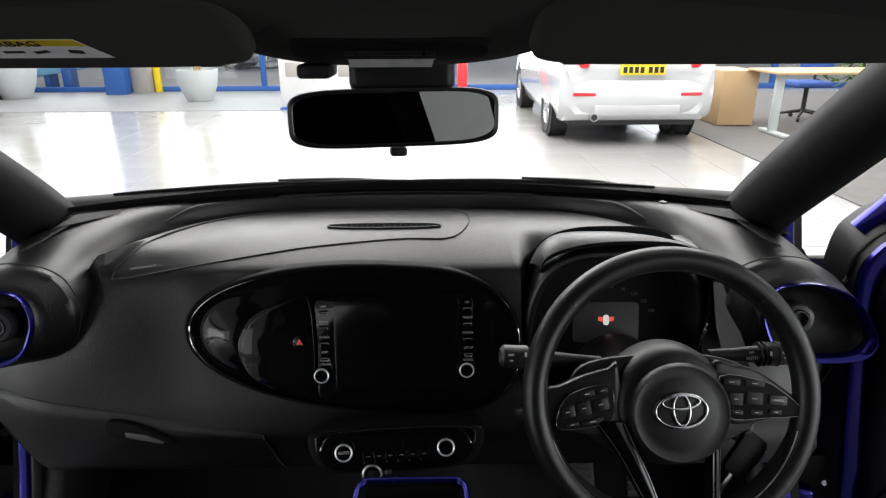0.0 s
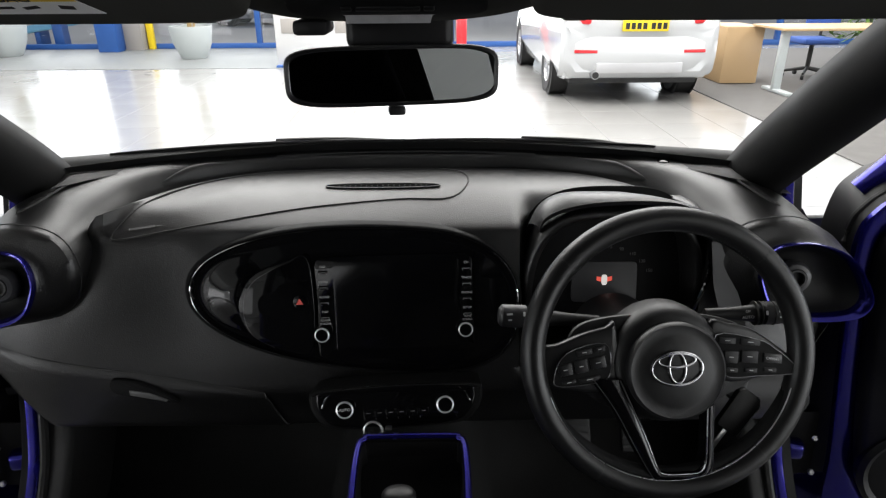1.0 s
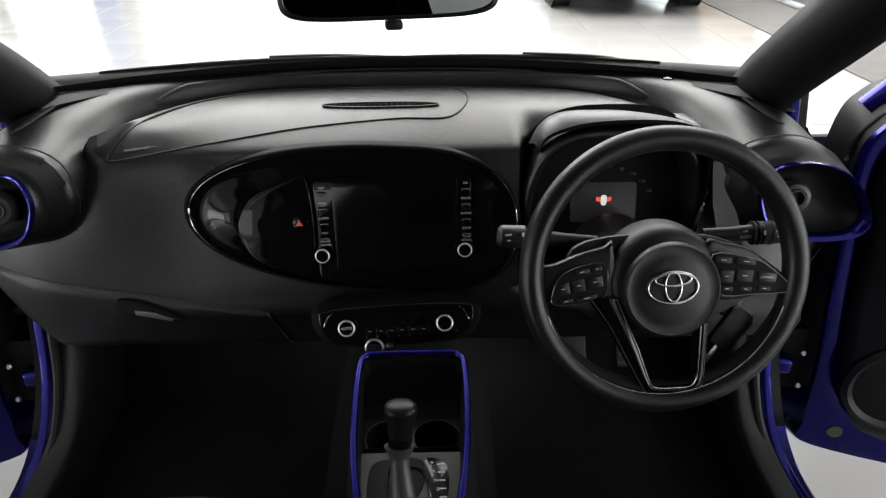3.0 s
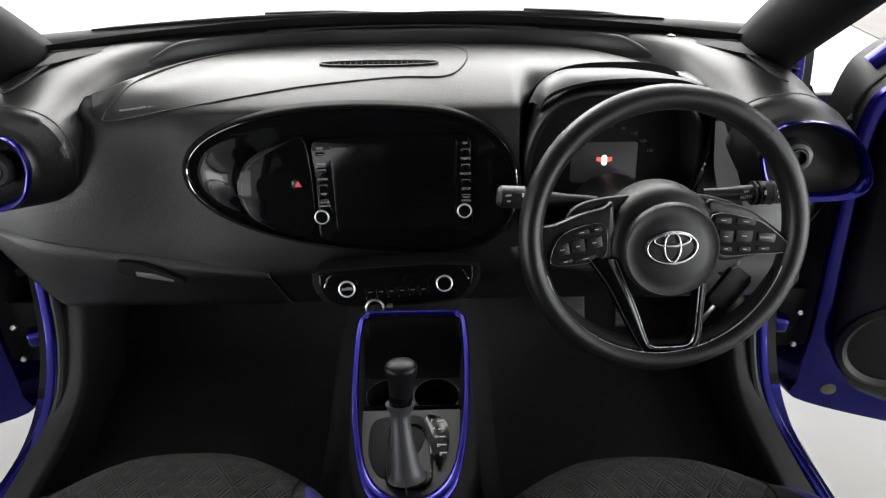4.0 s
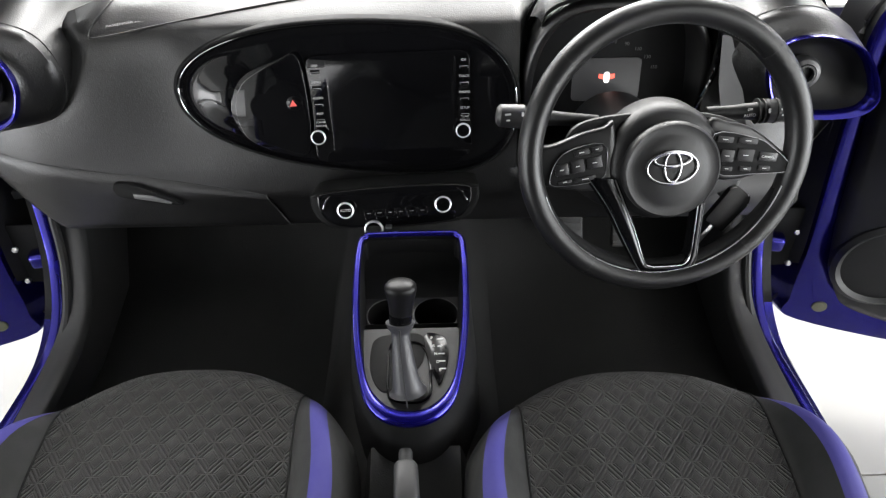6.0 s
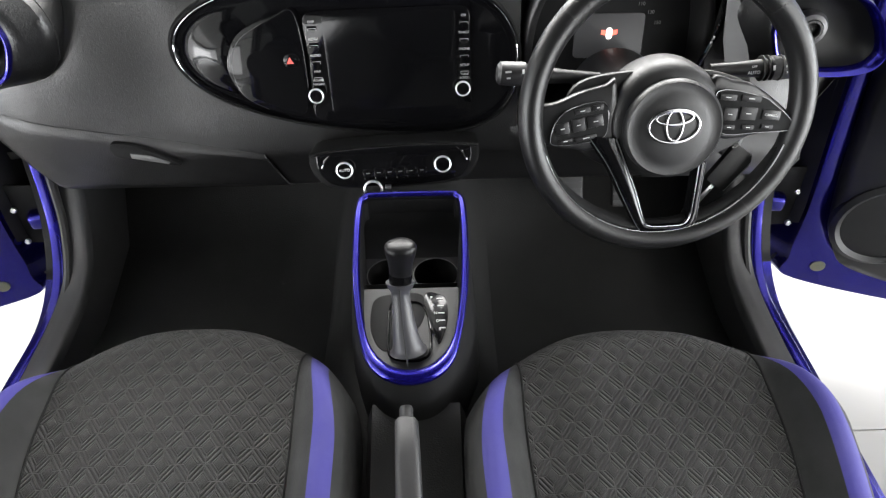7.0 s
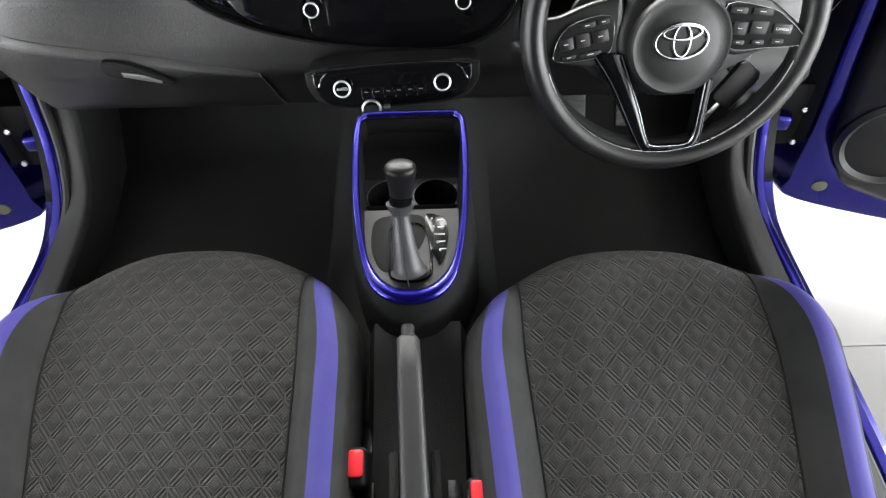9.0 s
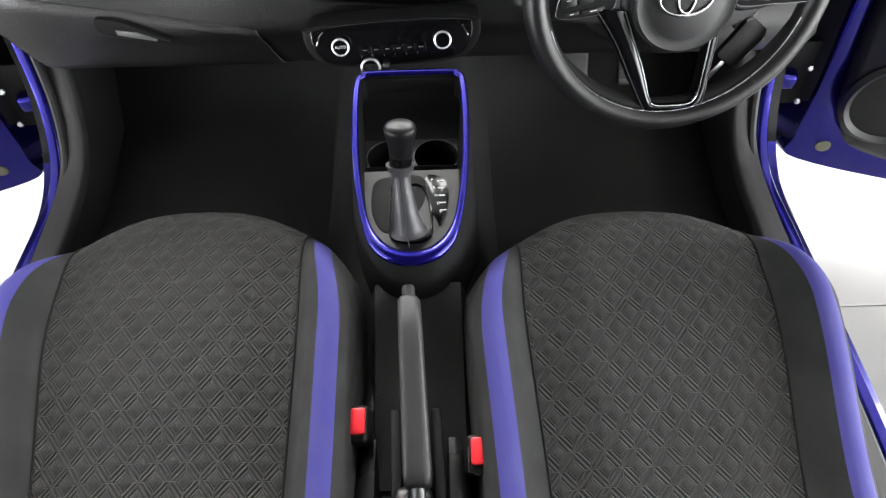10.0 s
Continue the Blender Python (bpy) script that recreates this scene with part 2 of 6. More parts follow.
def turned(profile, n=32, m=Matrix(), bm=None, caps=True):
    """A turned body about its z: profile of (radius, height)."""
    rows = [[m @ Vector((r * math.cos(2 * math.pi * j / n), r * math.sin(2 * math.pi * j / n), z)) for j in range(n)] for r, z in profile]
    return loft(rows, True, caps, bm)


def oval(rx, ry, n=48, power=2.0, cx=0.0, cy=0.0):
    out = []
    for i in range(n):
        a = 2 * math.pi * i / n
        c, s = math.cos(a), math.sin(a)
        out.append((cx + rx * math.copysign(abs(c) ** (2 / power), c), cy + ry * math.copysign(abs(s) ** (2 / power), s)))
    return out


def thing(name, at=(0, 0, 0), label="", category="", group="", kind=""):
    ob = new(name)
    ob.empty_display_size = 0.05
    ob.location = at
    return tagged(ob, label, category, group, kind)


def part(name, bm, material, parent=None, label="", sharp=35, local=False):
    """Links a bmesh, given in world places, as one mesh under a thing or part."""
    me = bpy.data.meshes.new(name)
    bmesh.ops.recalc_face_normals(bm, faces=bm.faces)
    bm.to_mesh(me)
    bm.free()
    me.materials.append(material)
    me.polygons.foreach_set("use_smooth", [len(p.vertices) < 13 for p in me.polygons])
    me.set_sharp_from_angle(angle=radians(sharp))
    ob = new(name, me)
    if parent:
        ob.parent = parent
        if not local:
            o = Vector((0, 0, 0))
            p = parent
            while p:
                o += p.location
                p = p.parent
            me.transform(Matrix.Translation(-o))
    if label:
        ob["label"] = label
    return ob


def whole(name, bm, material, label, category, group="", kind="", sharp=35):
    return tagged(part(name, bm, material, None, "", sharp), label, category, group, kind)


def words(text, size, m, material, parent, name="lettering", depth=0.0002):
    cu = bpy.data.curves.new(name, "FONT")
    cu.body, cu.size, cu.align_x, cu.align_y, cu.extrude = text, size, "CENTER", "CENTER", depth
    cu.materials.append(material)
    tmp = bpy.data.objects.new(name, cu)
    scene.collection.objects.link(tmp)
    me = bpy.data.meshes.new_from_object(tmp.evaluated_get(bpy.context.evaluated_depsgraph_get()))
    bpy.data.objects.remove(tmp)
    bm = bmesh.new()
    bm.from_mesh(me)
    bpy.data.meshes.remove(me)
    bmesh.ops.transform(bm, matrix=m, verts=bm.verts)
    return part(name, bm, material, parent)


def plane_at(origin, normal, right=(1, 0, 0)):
    """A pose whose z is normal, x is right, at origin."""
    n = Vector(normal).normalized()
    u = (Vector(right) - n * n.dot(Vector(right))).normalized()
    v = n.cross(u)
    m = Matrix((u, v, n)).transposed().to_4x4()
    m.translation = origin
    return m


def mix(a, b, t):
    return a + (b - a) * t


def ease(a, b, x):
    t = max(0.0, min(1.0, (x - a) / (b - a)))
    return t * t * (3 - 2 * t)

# ---- hall ----
whole("floor", box(27, 26.2, 0.1, pose(0, 0.9, -0.056)), GROUT, "pale tiled hall floor with fine joints", "floor", kind="structure")
FLOOR_TILE = 0.6
whole("ceiling", box(26, 26, 0.2, pose(0, 1, 4.1)), WALL_WHITE, "white hall ceiling", "ceiling", kind="structure")
whole("wall_west_low", box(0.2, 26, 0.6, pose(-13, 1, 0.3)), WALL_WHITE, "low white wall under the side glazing", "wall", kind="structure")
whole("wall_west_high", box(0.2, 26, 0.7, pose(-13, 1, 3.65)), WALL_WHITE, "white wall over the side glazing", "wall", kind="structure")
whole("wall_south", box(26, 0.2, 4.0, pose(0, -12, 2)), WALL_WHITE, "plain white hall wall", "wall", kind="structure")
# unseen pane added over the rear daylight lamp; the wall behind is closed
pane = whole("rear_pane", box(6.2, 0.02, 3.0, pose(-9.6, -11.5, 1.9)), GLASS, "tall clear pane added before the rear hall wall", "window", kind="structure")
pane.visible_shadow = False
whole("wall_east_low", box(0.2, 30, 0.6, pose(13, 3, 0.3)), WALL_WHITE, "low white wall under the side glazing", "wall", kind="structure")
whole("wall_east_high", box(0.2, 30, 0.7, pose(13, 3, 3.65)), WALL_WHITE, "white wall over the side glazing", "wall", kind="structure")
whole("ground", box(300, 200, 0.1, pose(0, 113.4, -0.16)), ASPHALT, "pale concrete forecourt outside the glass", "ground", kind="structure")

# ---- car body ----
car = thing("car", (0, 0, 0), "small car shell in glossy blue paint with both front doors open", "car")


def mirrored(pts, s):
    return [(s * p[0], p[1], p[2]) for p in pts]


# floor pan with tunnel and footwell front
rows = []
for y, z0, zt in ((-0.9, 0.34, 0.50), (0.1, 0.33, 0.50), (0.5, 0.31, 0.52), (0.85, 0.30, 0.56), (1.05, 0.34, 0.62), (1.20, 0.52, 0.68), (1.26, 0.75, 0.78)):
    prof = [(-0.72, z0 + 0.02), (-0.68, z0 + 0.005), (-0.62, z0), (-0.30, z0), (-0.17, z0 + 0.02), (-0.11, zt - 0.05), (-0.07, zt), (0.07, zt), (0.11, zt - 0.05), (0.17, z0 + 0.02), (0.30, z0), (0.62, z0), (0.68, z0 + 0.005), (0.72, z0 + 0.02)]
    rows.append([(x, y, z) for x, z in prof])
part("floor_carpet", loft(rows), CARPET, car, "black carpet over the floor and tunnel", 60)
part("underbody", box(1.5, 3.3, 0.03, pose(0, 0.3, 0.22)), RUBBER, car)

for s in (-1, 1):
    side = "left" if s < 0 else "right"
    # painted aperture: front pillar, then the sill
    path = smooth(mirrored([(0.72, 1.14, 1.04), (0.705, 1.05, 0.86), (0.702, 0.985, 0.66), (0.702, 0.925, 0.50), (0.706, 0.825, 0.402), (0.718, 0.66, 0.385), (0.730, 0.35, 0.38), (0.735, -0.12, 0.38), (0.735, -0.26, 0.46), (0.735, -0.31, 0.70), (0.72, -0.29, 0.98)], s), 8)
    rows = []
    for i, p in enumerate(path):
        d = (path[min(i + 1, len(path) - 1)] - path[max(i - 1, 0)]).normalized()
        w = Vector((0, d.z, -d.y))
        o = Vector((s, 0, 0))
        rows.append([p - o * 0.014 - w * 0.012, p - o * 0.012, p - o * 0.006 + w * 0.004, p + o * 0.008 + w * 0.004, p + o * 0.013 - w * 0.002, p + o * 0.015 - w * 0.03, p + o * 0.055 - w * 0.05, p + o * 0.06 - w * 0.16])
    # front part of the blue flange coloured black for the shade on it
    part("hinge_pillar_shade", loft([r[5:] for r in rows if r[0].y > 0.87]), MATT, car, "hinge pillar face, its shade painted matt black", 50)
    part("aperture_flange", loft([r[5:] for r in rows if r[0].y < 0.90]), BLUE, car, "", 50)
    part("door_aperture", loft([r[:6] for r in rows]), BLUE, car, "blue painted door opening and sill", 50)
    # lower hinge with its bolts
    br = part("hinge_bracket", box(0.045, 0.035, 0.038, pose(s * 0.772, 1.0, 0.476, 0, 0, -12 * s), 0.010, 3), BLUE, car, "blue painted lower hinge")
    for bx, bz in ((0.802, 0.515), (0.814, 0.428), (0.750, 0.482)):
        part("bolt", turned([(0.0065, 0), (0.0065, 0.005), (0.004, 0.007)], 6, plane_at((s * bx, 0.984, bz), (-0.2 * s, -1, 0.2))), SATIN, br, "bright bolt head")
    part("hinge_plate", box(0.10, 0.006, 0.16, pose(s * 0.80, 1.014, 0.475), 0.003), MATT, br)
    # black sheet added to block a bright gap beside the dashboard's end
    part("gap_blocker", box(0.008, 0.24, 0.56, pose(s * 0.688, 1.14, 0.66)), RUBBER, car)
    # panel added behind the door's hinges; shaded blue paint is put in as black
    part("hinge_gap_panel", box(0.14, 0.02, 0.66, pose(s * 0.84, 1.20, 0.57), 0.004), RUBBER, car, "black panel closing the shaded gap behind the hinges")
    part("wing", loft([[(s * 0.80, 1.19, 0.92), (s * 0.87, 1.19, 0.82), (s * 0.88, 1.19, 0.3)], [(s * 0.70, 1.7, 0.85), (s * 0.85, 1.7, 0.76), (s * 0.86, 1.7, 0.3)], [(s * 0.62, 2.1, 0.74), (s * 0.72, 2.1, 0.6), (s * 0.72, 2.1, 0.3)]]), BLUE, car)
    # rubber seal along the aperture
    part("door_seal", tube([p + Vector((-s * 0.021, 0, 0.002)) for p in path], 0.008, 8), RUBBER, car, "black rubber door seal")
    # inner sill trim and kick panel
    kick = smooth(mirrored([(0.668, 1.10, 0.95), (0.654, 1.02, 0.70), (0.652, 0.96, 0.54), (0.652, 0.86, 0.425), (0.658, 0.66, 0.395), (0.668, 0.3, 0.388), (0.668, -0.4, 0.385)], s), 8)
    rows = []
    for i, p in enumerate(kick):
        d = (kick[min(i + 1, len(kick) - 1)] - kick[max(i - 1, 0)]).normalized()
        w = Vector((0, d.z, -d.y))
        o = Vector((s, 0, 0))
        rows.append([p + o * 0.042 - w * 0.004, p + o * 0.040 + w * 0.003, p + o * 0.022 + w * 0.0045, p + o * 0.0 + w * 0.006, p - o * 0.006 + w * 0.002, p - o * 0.008 - w * 0.016, p - o * 0.004 - w * 0.06, p + o * 0.01 - w * 0.5])
    part("sill_trim", loft([r[:6] for r in rows]), SILL_GREY, car, "dark grey plastic sill trim", 60)
    part("kick_panel", loft([r[5:] for r in rows]), SILL_GREY, car, "dark grey lower side lining", 60)
    # front pillar: trim inside, painted outside
    # right pillar shifted inward to fit the camera's view
    lean = -0.016 if s > 0 else 0.0
    pil = smooth(mirrored([(0.712, 1.25, 0.92), (0.682, 1.09, 1.045), (0.664, 0.93, 1.160), (0.650, 0.78, 1.265), (0.61, 0.60, 1.355), (0.57, 0.42, 1.395)], s), 8)
    rows = []
    for i, p in enumerate(pil):
        w = mix(1.0, 0.85, i / (len(pil) - 1))
        rows.append([p + Vector((s * a * w + lean, b * w, c * w + abs(lean) * 0.3)) for a, b, c in ((-0.045, 0.050, 0.020), (-0.054, 0.030, -0.004), (-0.046, 0.0, -0.028), (-0.020, -0.025, -0.042), (0.012, -0.034, -0.042), (0.028, -0.026, -0.030), (0.034, 0.02, 0.02), (0.0, 0.06, 0.04))])
    part("front_pillar", loft(rows, True, True), PILLAR, car, "black plastic covered windscreen pillar", 60)
    # roof rail over the doors
    rail = smooth(mirrored([(0.565, 0.46, 1.395), (0.57, 0.0, 1.43), (0.56, -0.6, 1.42), (0.53, -1.1, 1.36)], s), 6)
    part("roof_rail", tube(rail, 0.035, 10), HEADLINER, car)
    # centre pillar and rear quarter closing the cabin
    part("centre_pillar", tube(smooth(mirrored([(0.72, -0.36, 0.4), (0.70, -0.38, 0.95), (0.57, -0.34, 1.42)], s), 6), 0.058, 12, flat=1.0, up=(1, 0, 0)), PLASTIC_SOFT, car)
    rows = [[(s * 0.74, y, 0.36), (s * 0.76, y, 0.7), (s * 0.73, y, 0.95), (s * 0.70, y, 1.0)] for y in (-0.36, -1.0, -1.5, -1.75)]
    part("rear_side_panel", loft(rows), BLUE, car)
    part("rear_side_trim", loft([[Vector(p) + Vector((-s * 0.03, 0, 0)) for p in r] for r in rows]), PLASTIC_SOFT, car)
    # pane added out of view, its tint deepened to cut light from behind
    part("rear_side_window", loft([[(s * 0.70, -0.36, 1.0), (s * 0.70, -0.8, 0.985), (s * 0.70, -1.26, 0.98)], [(s * 0.56, -0.34, 1.41), (s * 0.545, -0.75, 1.41), (s * 0.52, -1.1, 1.38)]]), TINTED, car, "dark tinted rear side window")
    part("rear_pillar", loft([[(s * 0.70, -1.25, 0.98), (s * 0.52, -1.1, 1.4)], [(s * 0.70, -1.75, 0.98), (s * 0.5, -1.5, 1.36)]]), PLASTIC_SOFT, car)

# road wheels
for s in (-1, 1):
    for wy in (1.50, -1.02):
        wm = pose(s * 0.74, wy, 0.30, 0, 90, 0)
        w = part("wheel", turned([(0.19, -0.085), (0.27, -0.09), (0.30, -0.07), (0.30, 0.07), (0.27, 0.09), (0.19, 0.085)], 40, wm, caps=False), RUBBER, car, "black tyre")
        part("rim", turned([(0.195, 0.08 * s), (0.185, 0.06 * s), (0.05, 0.05 * s), (0.001, 0.055 * s)], 32, wm, caps=False), SATIN, w, "silver alloy rim")
# roof skin and headliner
rows, rows2 = [], []
for y, z in ((0.66, 1.335), (0.60, 1.352), (0.50, 1.375), (0.35, 1.405), (0.1, 1.432), (-0.4, 1.44), (-0.9, 1.41), (-1.5, 1.34)):
    hw = mix(0.60, 0.575, ease(0.7, 0.2, y))
    rows.append([(hw * u, y - 0.05 * u * u * ease(0.3, 0.66, y), z - 0.012 * u * u) for u in [i / 12 for i in range(-12, 13)]])
    rows2.append([(1.06 * hw * u, y + 0.03 - 0.05 * u * u * ease(0.3, 0.66, y), z + 0.045 - 0.02 * u * u) for u in [i / 12 for i in range(-12, 13)]])
part("headliner", loft(rows), HEADLINER, car, "black cloth headliner", 60)
part("roof_skin", loft(rows2), BLUE, car)
part("header_trim", loft([rows[0], [(Vector(p) + Vector((0, 0.03, -0.006))) for p in rows[0]], rows2[0]]), HEADLINER, car)
# unseen tail parts, the window opaque black, added to keep rear light out
part("tailgate", box(1.42, 0.06, 0.62, pose(0, -1.80, 0.66), 0.02), BLUE, car)
part("tailgate_trim", box(1.40, 0.02, 0.70, pose(0, -1.74, 0.66), 0.005), PLASTIC_SOFT, car)
part("rear_window", loft([[(-0.72, -1.77, 0.95), (0.72, -1.77, 0.95)], [(-0.58, -1.52, 1.39), (0.58, -1.52, 1.39)]]), PIANO, car, "dark rear window")
part("rear_bench", box(1.26, 0.5, 0.2, pose(0, -0.75, 0.48), 0.06, 3), DARK_CLOTH, car)
part("rear_bench_back", box(1.26, 0.14, 0.62, pose(0, -1.08, 0.78, -14), 0.05, 3), DARK_CLOTH, car)
part("bonnet", loft([[(u * 0.74, y - 0.16 * u * u * 0.9, z - 0.05 * u * u) for u in [i / 10 for i in range(-10, 11)]] for y, z in ((1.37, 0.965), (1.5, 0.93), (1.8, 0.85), (2.05, 0.76), (2.15, 0.62), (2.15, 0.3))]), BLUE, car)
part("cowl", loft([[(u * 0.71, y - 0.19 * u * u, z + 0.014 * u * u) for u in [i / 14 for i in range(-14, 15)]] for y, z in ((1.28, 0.972), (1.345, 0.980), (1.372, 1.010), (1.395, 1.0185), (1.42, 1.010), (1.45, 0.945))]), RUBBER, car, "black plastic cowl under the windscreen", 60)
# wipers parked along the foot of the screen
for x0, x1, xa in ((-0.60, 0.02, 0.0), (-0.02, 0.52, 0.50)):
    blade = [Vector((x, 1.392 - 0.19 * (x / 0.71) ** 2, 1.0185 + 0.014 * (x / 0.71) ** 2 + 0.002 * math.sin(math.pi * (x - x0) / (x1 - x0)))) for x in [mix(x0, x1, i / 16) for i in range(17)]]
    wp = part("wiper", tube(blade, [0.0012 + 0.0028 * math.sin(math.pi * min(1.0, max(0.0, (i + 0.5) / 17))) ** 0.6 for i in range(17)], 8), RUBBER, car, "black wiper parked at the foot of the screen")
    part("wiper_arm", tube(smooth([blade[8] + Vector((0, 0.006, 0.003)), mix(blade[8], blade[16 if xa > 0.2 else 14], 0.6) + Vector((0, 0.012, 0.001)), Vector((xa, 1.43 - 0.19 * (xa / 0.71) ** 2, 1.005))], 5), 0.005, 8), PLASTIC_SOFT, wp)

# windscreen
rows = []
for t in [i / 8 for i in range(9)]:
    y, z, hw = mix(1.335, 0.672, t), mix(1.0, 1.362, t) + 0.03 * math.sin(math.pi * t), mix(0.70, 0.62, t)
    rows.append([(hw * u, y - mix(0.19, 0.05, t) * u * u, z + 0.02 * u * u * (1 - t)) for u in [i / 12 for i in range(-12, 13)]])
ws = whole("windscreen", loft(rows), GLASS, "clear curved windscreen with a dark lower border", "windscreen", sharp=60)
ws.visible_shadow = False
# dark printed border at the foot of the screen
part("screen_border", loft([[Vector(p) + Vector((0, -0.004, -0.002)) for p in rows[0]], [mix(Vector(a), Vector(b), 0.15 + 0.75 * (1 - (k / 12 - 1) ** 2)) + Vector((0, -0.004, -0.002)) for k, (a, b) in enumerate(zip(rows[0], rows[1]))]]), RUBBER, ws, "black printed border")


# ---- open front doors ----
def front_door(s):
    """Front door opened by three quarters of a right angle, so that its inner face looks to the rear."""
    hinge = Vector((s * 0.80, 1.12, 0))
    out = Vector((s * 0.967, -0.255, 0))
    n = Vector((-0.255 * s, -0.967, 0))

    def at(u, z, d=0.0):
        return hinge + out * u + n * d + Vector((0, 0, z))
    door = part("front_door", box(0.02, 0.02, 0.3, pose(*at(0.06, 0.6, 0.03))), RUBBER, car, "open blue door with black inner trim")
    skin = smooth([(*p, 0) for p in ((0.09, 1.055), (0.03, 1.02), (0.0, 0.94), (-0.005, 0.65), (0.0, 0.40), (0.025, 0.30), (0.09, 0.255), (0.5, 0.225), (1.0, 0.235), (1.10, 0.33), (1.13, 0.62), (1.12, 0.98))], 6)
    lip = smooth([(*p, 0) for p in ((0.08, 1.03), (0.035, 0.99), (0.015, 0.92), (0.040, 0.70), (0.070, 0.48), (0.082, 0.33), (0.115, 0.262), (0.5, 0.235), (1.0, 0.245), (1.07, 0.38), (1.10, 0.62), (1.10, 0.95))], 6)
    trim = smooth([(*p, 0) for p in ((0.11, 1.00), (0.07, 0.97), (0.050, 0.91), (0.076, 0.70), (0.110, 0.50), (0.145, 0.40), (0.22, 0.335), (0.5, 0.295), (0.98, 0.31), (1.03, 0.42), (1.05, 0.62), (1.05, 0.92))], 6)
    rows = [[at(p.x, p.y, 0.0) for p in skin], [at(p.x + 0.004, p.y + 0.002, 0.03) for p in skin], [at(mix(p.x, q.x, 0.5), mix(p.y, q.y, 0.4), 0.07) for p, q in zip(skin, lip)], [at(p.x, p.y, 0.118) for p in lip], [at(p.x + 0.004, p.y + 0.003, 0.128) for p in lip], [at(mix(p.x, q.x, 0.7), mix(p.y, q.y, 0.7), 0.132) for p, q in zip(lip, trim)], [at(p.x, p.y, 0.126) for p in trim]]
    # upper hinge end: shade on the blue shell put in as black
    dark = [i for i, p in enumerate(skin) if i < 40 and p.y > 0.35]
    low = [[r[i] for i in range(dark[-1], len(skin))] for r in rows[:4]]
    part("hinge_end_shade", loft([[r[i] for i in dark] for r in rows[:4]]), RUBBER, door, "hinge end of the blue shell, its shade painted black", 50)
    part("shell_flank", loft(low), BLUE, door, "", 50)
    part("door_shell", loft(rows[3:]), BLUE, door, "blue painted inner door shell", 50)
    part("door_lip_seal", tube([at(p.x - 0.004, p.y, 0.095) for p in lip], 0.007, 8), RUBBER, door, "black rubber seal")
    part("outer_skin", loft([[at(p.x, p.y, 0.0) for p in skin], [at(mix(p.x, 0.55, 0.98), mix(p.y, 0.95, 0.3), -0.04) for p in skin]]), BLUE, door)
    rows = [[at(p.x, p.y, d) for p in trim] for d in (0.115, 0.150)]
    rows += [[at(mix(p.x, 0.58, 0.03), mix(p.y, 0.70, 0.05), 0.162) for p in trim], [at(mix(p.x, 0.58, 0.25), mix(p.y, 0.72, 0.3), 0.170) for p in trim], [at(mix(p.x, 0.58, 0.98), mix(p.y, 0.75, 0.98), 0.165) for p in trim]]
    part("trim_panel", loft(rows), PLASTIC_SOFT, door, "black grained plastic trim", 60)
    part("trim_top", tube([at(0.08, 0.96, 0.13), at(0.2, 0.985, 0.14), at(0.6, 0.99, 0.14), at(1.08, 0.97, 0.14)], [0.012, 0.024, 0.03, 0.03], 10), PLASTIC_SOFT, door)
    # loudspeaker and its grille ring
    m = plane_at(at(0.215, 0.485, 0.164), n, out * s)
    part("speaker_ring", turned([(0.104, -0.02), (0.106, 0.004), (0.096, 0.011), (0.086, 0.004)], 40, m, caps=False), PLASTIC_SOFT, door, "raised black speaker ring")
    part("speaker_grille", turned([(0.087, 0.002), (0.06, 0.006), (0.02, 0.008), (0.002, 0.008)], 40, m, caps=False), GRILLE, door, "perforated black speaker grille")
    part("drain_plug", turned([(0.016, 0.0), (0.015, 0.003), (0.004, 0.004)], 18, plane_at(at(0.15, 0.318, 0.131), n, out * s) @ pose(0, 0, 0, 0, 0, 0)), mat("dull_plug", (0.10, 0.10, 0.06), 0.7), door, "small dull drain plug")
    # window frame
    fr = smooth([at(0.03, 1.0, 0.05), at(0.14, 1.13, 0.05), at(0.32, 1.30, 0.05), at(0.5, 1.40, 0.05), at(0.75, 1.44, 0.05), at(1.02, 1.42, 0.05), at(1.10, 1.2, 0.05), at(1.11, 0.97, 0.05)], 6)
    part("window_frame", tube(fr, 0.022, 10, flat=1.2, up=n), BLUE, door, "blue painted window frame")
    part("door_pull", tube(smooth([at(0.42, 0.70, 0.16), at(0.45, 0.73, 0.20), at(0.6, 0.75, 0.21), at(0.75, 0.73, 0.20), at(0.78, 0.70, 0.16)], 5), 0.016, 10), PLASTIC, door)
    # hinges, check strap and bolts on the front end
    for z in (0.50, 0.78):
        part("hinge", box(0.05, 0.05, 0.06, plane_at(at(-0.02, z, 0.03), n, out * s), 0.008), BLUE, door, "blue painted hinge")
    part("check_strap", box(0.10, 0.02, 0.035, plane_at(at(-0.03, 0.60, 0.05), n, out * s), 0.004), RUBBER, door)
    for z in (0.47, 0.545, 0.75):
        part("bolt", turned([(0.010, 0), (0.010, 0.006), (0.006, 0.009)], 6, plane_at(at(-0.006, z, 0.05), n * 0.5 - out, (0, 0, 1))), SATIN, door, "bright bolt head")
    return door


GRILLE = mat("perforated_grille", (0.006, 0.006, 0.006), 0.6, bump=1.0, bump_scale=900, vary=0.1, spec=0.25)
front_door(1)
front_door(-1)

# ---- dashboard ----
dash = thing("dashboard", (0, 0.95, 0.7), "black grained car dashboard with raised passenger pad", "dashboard")


def base_y(x):
    return 1.315 - 0.19 * (x / 0.66) ** 2


